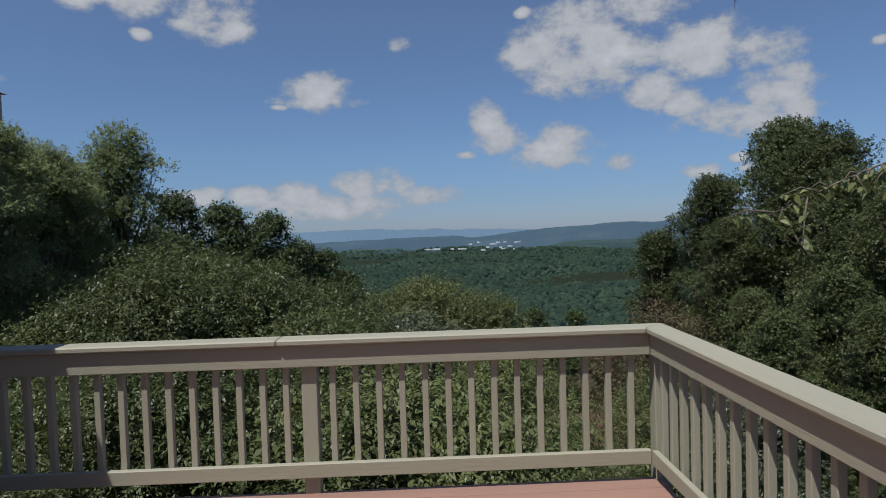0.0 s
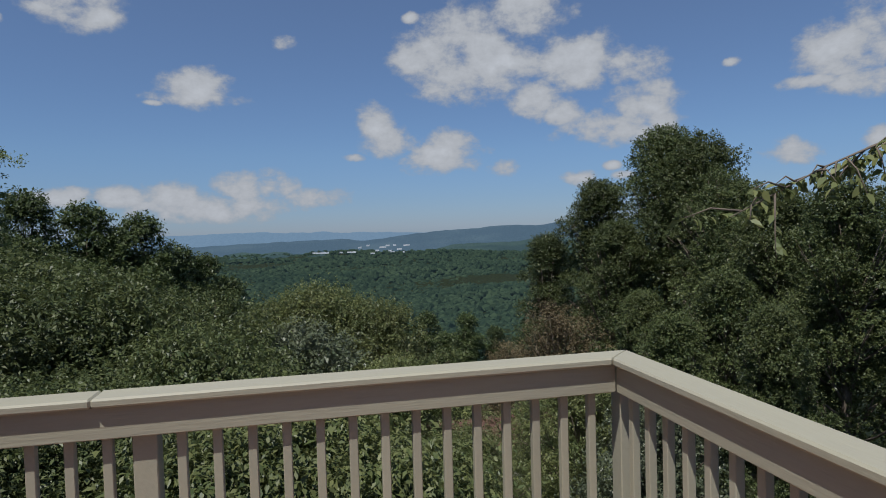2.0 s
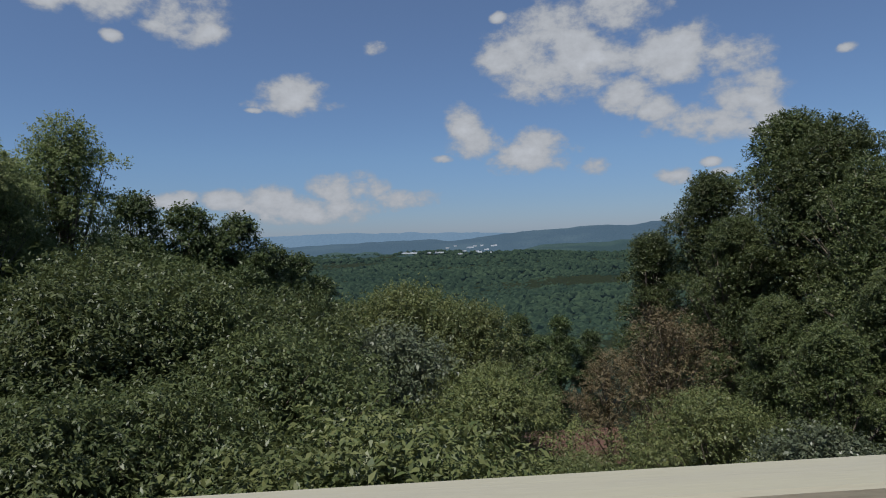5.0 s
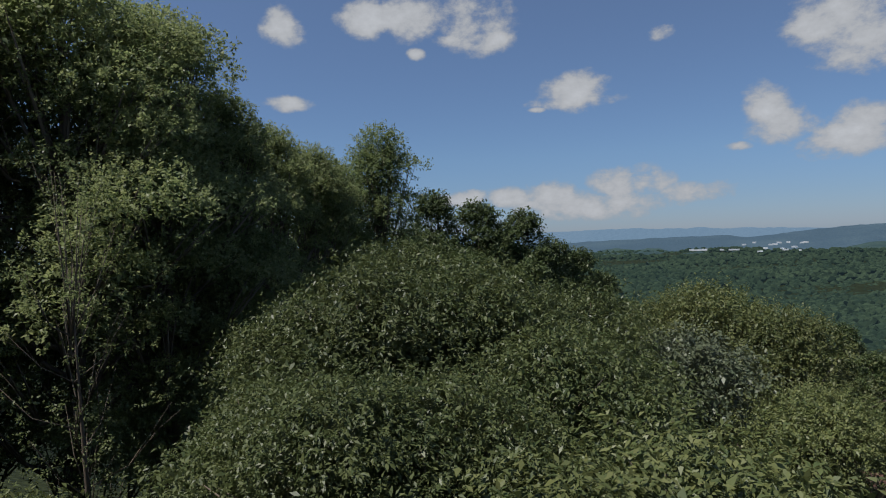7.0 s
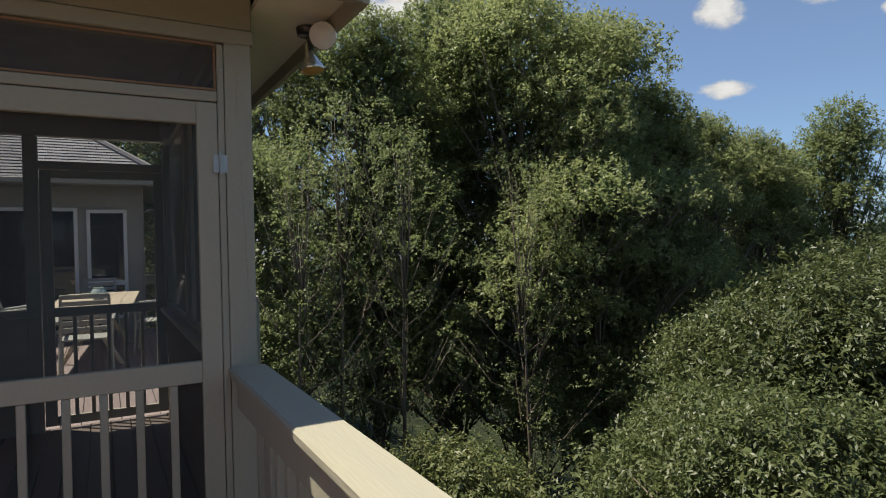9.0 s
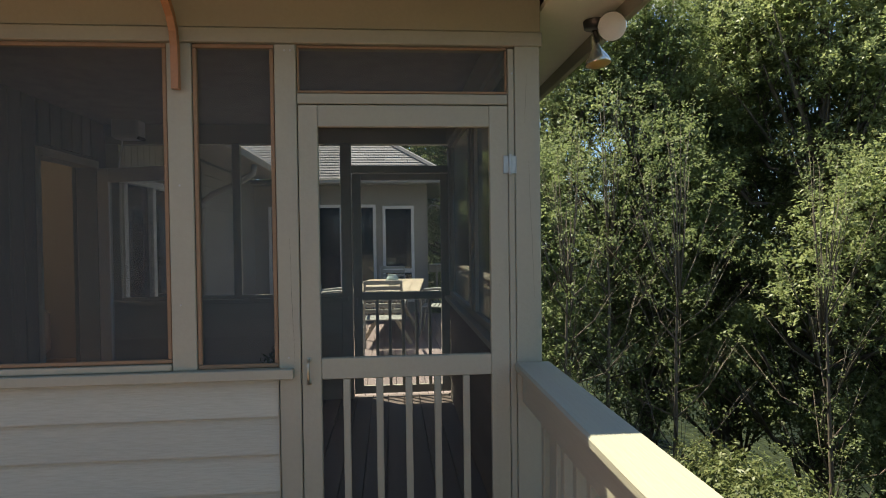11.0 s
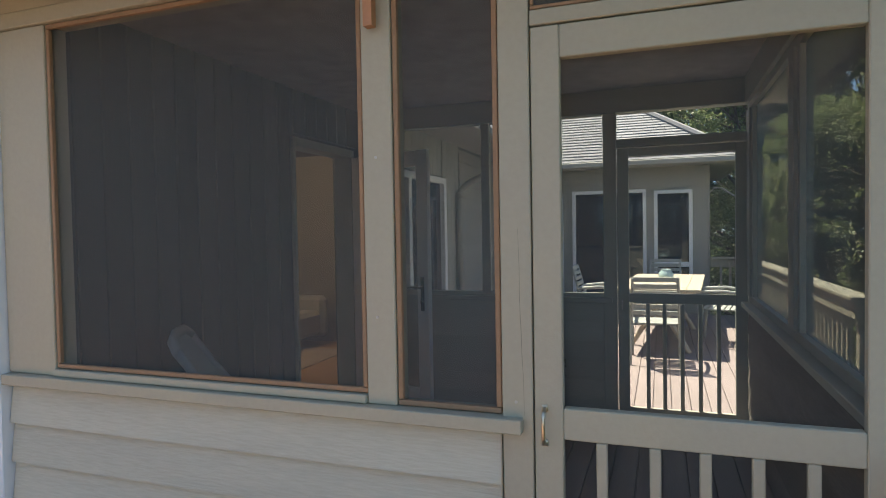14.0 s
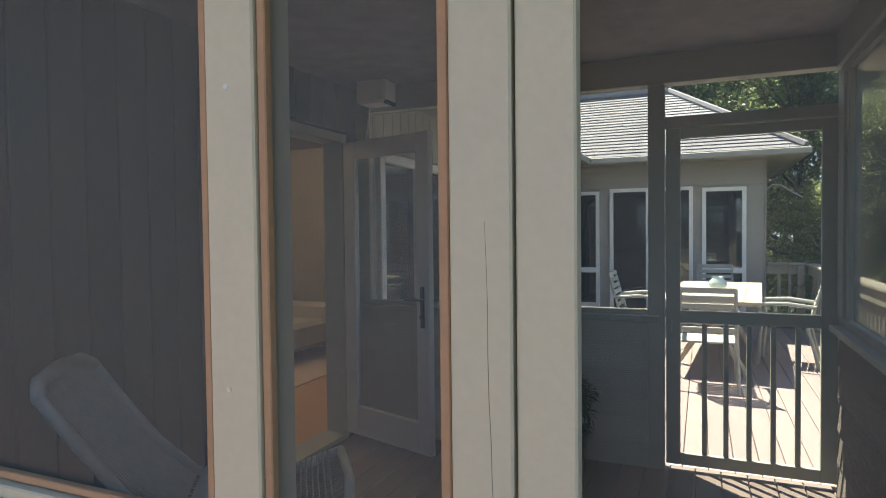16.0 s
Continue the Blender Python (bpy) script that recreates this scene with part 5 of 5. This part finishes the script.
# wall heater in the far corner and the device by the ceiling
ht = thing("wall_heater", "white box-shaped heater mounted high in the porch corner", "heater", at=(-2.97, -2.72, 2.31))
bm = bmesh.new()
add_box(bm, (-.09, -.11, 0), (.09, .11, .285), 0.018)
part("case", bm, M_WHITE_GREY, ht)
bm = bmesh.new()
add_box(bm, (-.07, .09, -.006), (.07, .113, .02), 0.004)
part("grille", bm, M_DARKMETAL, ht)
bm = bmesh.new()
add_tube(bm, [(0, -.05, 0), (.0, -.08, -.2), (0, -.1, -.35)], 0.006, 6)
part("cable", bm, M_WHITE_GREY, ht)
dv = thing("ceiling_device", "small white electrical device with a loose cable under the ceiling", "device", at=(-0.5, -2.86, 2.44))
bm = bmesh.new()
add_box(bm, (-.13, -.09, 0), (.13, .09, .1), 0.02)
part("case", bm, M_WHITE, dv)
bm = bmesh.new()
add_tube(bm, [(.13, 0, .04), (.2, .02, -.02), (.27, .02, .0), (.3, .0, .08), (.3, 0, .155)], 0.006, 6)
part("cable", bm, M_WHITE, dv)

# ---- the room behind the glass door ----
M_OAK = material("orange_oak_floor", (0.42, 0.22, 0.08), 0.35, vary=0.25, scale=3, grain=(0.5, 4, 3), bump=0.15, per_piece=0.1)
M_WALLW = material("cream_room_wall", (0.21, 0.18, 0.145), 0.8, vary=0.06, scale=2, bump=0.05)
rm = thing("room", "living room behind the glass door with an oak floor", "room", kind="structure")
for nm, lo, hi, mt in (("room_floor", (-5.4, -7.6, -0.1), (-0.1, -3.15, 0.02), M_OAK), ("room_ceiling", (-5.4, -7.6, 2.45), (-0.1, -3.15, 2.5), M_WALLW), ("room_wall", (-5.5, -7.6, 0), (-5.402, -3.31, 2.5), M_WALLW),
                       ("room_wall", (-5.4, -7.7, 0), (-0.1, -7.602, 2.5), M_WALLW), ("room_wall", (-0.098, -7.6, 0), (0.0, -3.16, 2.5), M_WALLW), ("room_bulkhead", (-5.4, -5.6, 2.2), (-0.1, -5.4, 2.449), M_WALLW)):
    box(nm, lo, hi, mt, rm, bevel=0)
M_SOFA = material("pale_sofa_fabric", (0.36, 0.33, 0.31), 0.9, vary=0.12, scale=10, bump=0.3)
sofa = thing("armchair", "pale upholstered armchair on the oak floor", "chair", at=(-4.72, -5.0, 0.02))
for nm, lo, hi in (("seat", (-.4, -.4, .15), (.4, .4, .45)), ("backrest", (-.42, -.62, .15), (.42, -.4, .85)), ("armrest", (-.58, -.6, .1), (-.42, .4, .62)), ("armrest", (.42, -.6, .1), (.58, .4, .62))):
    box(nm, lo, hi, M_SOFA, sofa, bevel=0.05)
M_RUST = material("rust_ottoman_fabric", (0.40, 0.20, 0.13), 0.9, vary=0.15, scale=10, bump=0.3)
ot = thing("ottoman", "low rust-coloured ottoman in the room", "ottoman", at=(-3.4, -5.9, 0.02))
box("cushion", (-.35, -.35, .12), (.35, .35, .42), M_RUST, ot, bevel=0.06)
for sx in (-1, 1):
    for sy in (-1, 1):
        box("leg", (.28 * sx - .02, .28 * sy - .02, 0), (.28 * sx + .02, .28 * sy + .02, .12), M_OAK, ot)
rug = tagged(box("rug", (-4.9, -5.6, 0.022), (-3.1, -4.1, 0.034), material("pink_rug", (0.5, 0.38, 0.33), 0.95, vary=0.3, scale=6, bump=0.5)), "thin pinkish rug on the oak floor", "rug")
M_DOWN = glow_material("downlight_glow", (1.0, 0.8, 0.5), 14)
for x, y in ((-3.3, -4.0), (-3.9, -4.7), (-2.9, -5.0)):
    dl = thing("downlight", "small recessed ceiling spot, lit warm", "ceiling light", "recessed spots in the room", at=(x, y, 2.448))
    bm = bmesh.new()
    add_lathe(bm, [(.03, -.006), (.055, -.008), (.06, 0)], (0, 0, 0), 16)
    part("ring", bm, M_WHITE, dl)
    bm = bmesh.new()
    add_lathe(bm, [(0, -.005), (.03, -.005)], (0, 0, 0), 16)
    part("bulb", bm, M_DOWN, dl, "glowing warm bulb")
    lp = new("spot", bpy.data.lights.new("spot", "POINT"))
    lp.data.energy, lp.data.color, lp.data.shadow_soft_size = 4, (1.0, 0.75, 0.45), 0.05
    lp.location = (x, y, 2.4)

# ---- house wall beside the deck and behind it ----
M_BLUE = material("pale_house_trim", (0.62, 0.66, 0.68), 0.6, vary=0.06, scale=3, bump=0.1)
he = thing("wall_house_deck_side", "house wall of beige clapboards beside the deck", "wall", kind="structure")
box("wall_core", (-0.2, -8.0, -3.0), (-0.03, -3.15, 2.62), M_SIDING, he, bevel=0)
lap_boards("clapboard", he, M_SIDING, 0, -0.028, 1, -8.0, -2.99, 0.03, 2.38, 0.137, 0.03)
box("corner_board", (-0.02, -2.985, 0.03), (0.035, -2.865, 2.38), M_BLUE, he)
hb = thing("wall_house_deck_back", "house wall of beige clapboards behind the deck", "wall", kind="structure")
box("wall_core", (-0.2, -8.3, -3.0), (9.0, -8.05, 2.9), M_SIDING, hb, bevel=0)

# house far below on the slope
low = thing("cottage", "cottage with a red-brown shingle roof among the trees", "house", at=(2.7 + 27 * math.sin(radians(14.5)), -1.2 + 27 * math.cos(radians(14.5)), -10.5))
low.scale = (.7, .7, .8)
bm = bmesh.new()
add_box(bm, (-3.5, -2, -2), (3.5, 2, 2.6), 0)
part("wall", bm, M_SIDING, low)
bm = bmesh.new()
for a, b in (((-3.9, -2.4, 2.5), (-3.9, 0, 3.7)), ((-3.9, 2.4, 2.5), (-3.9, 0, 3.7))):
    bm.faces.new([bm.verts.new(p) for p in (a, (3.9, a[1], a[2]), (3.9, b[1], b[2]), b)])
M_REDROOF = material("red_brown_shingles", (0.10, 0.05, 0.038), 0.9, vary=0.3, scale=3, bump=0.4)
rf2 = part("roof", bm, M_REDROOF, low)
sol = rf2.modifiers.new("thick", "SOLIDIFY")
sol.thickness = 0.08


# ---- branch hanging in beside the side railing ----
def branch():
    b = thing("leafy_branch", "leafy branch with broad green leaves hanging into view", "branch", at=(0, 0, 0))
    tip, root = Vector(BRANCH_TIP), Vector(BRANCH_ROOT)
    rnd = random.Random(6)
    bm = bmesh.new()
    leaves = []
    main = [root.lerp(tip, f) + Vector((0, 0, .22 * math.sin(f * 3.0))) for f in (0, .2, .4, .6, .8, 1)]
    add_tube(bm, main, [.02, .016, .012, .009, .006, .003], 7)
    for k in range(34):
        f = .25 + .75 * k / 33
        p = main[min(4, int(f * 5))].lerp(main[min(5, int(f * 5) + 1)], f * 5 - int(f * 5))
        q = p + Vector((rnd.uniform(-.16, .16), rnd.uniform(-.2, .2), rnd.uniform(-.3, .06))) + (tip - root).normalized() * .16
        add_tube(bm, [p, p.lerp(q, .5) + Vector((0, 0, .04)), q], [.007, .005, .002], 5)
        for j in range(11):
            s = p.lerp(q, (j + 1) / 11)
            way = Vector((rnd.uniform(-1, 1), rnd.uniform(-1, 1), rnd.uniform(-1.3, -.2))).normalized()
            side_v = way.cross(Vector((rnd.uniform(-1, 1), rnd.uniform(-1, 1), 1))).normalized()
            L, w = rnd.uniform(.055, .095), rnd.uniform(.032, .05)
            nn = side_v.cross(way)
            leaves += [s, s + way * L * .3 + side_v * w * .45 + nn * .01, s + way * L * .65 + side_v * w * .35 + nn * .012, s + way * L, s + way * L * .65 - side_v * w * .35 + nn * .012, s + way * L * .3 - side_v * w * .45 + nn * .01]
    part("wood", bm, M_BARK, b, "", True)
    lv = new("leaves", mesh_fast("leaves", [tuple(v) for v in leaves], 6, M_LEAF_B))
    lv.parent = b


BRANCH_TIP, BRANCH_ROOT = (5.2, 0.42, 1.52), (8.6, 0.8, 2.3)
branch()

# bare twigs hanging from a limb of a tree beside the deck
bm = bmesh.new()
add_tube(bm, [(10.5, 5.0, 6.4), (8.2, 3.2, 5.6), (6.6, 2.2, 4.7), (5.9, 1.8, 3.9), (5.75, 1.72, 3.5)], [.05, .035, .02, .008, .004], 6)
_r = random.Random(2)
for k in range(9):
    a = Vector((5.9, 1.8, 3.9)).lerp(Vector((5.75, 1.72, 3.5)), k / 8)
    b = a + Vector((_r.uniform(-.16, .16), _r.uniform(-.1, .1), _r.uniform(-.26, -.08)))
    add_tube(bm, [a, a.lerp(b, .5) + Vector((_r.uniform(-.03, .03), 0, .02)), b], [.004, .003, .0015], 4)
add_tube(bm, [(6.9, 2.4, 4.9), (6.4, 1.9, 4.3), (6.25, 1.75, 3.75)], [.008, .005, .002], 4)
tagged(part("bare_twig", bm, M_BARK), "thin bare twigs hanging from a limb", "twig")
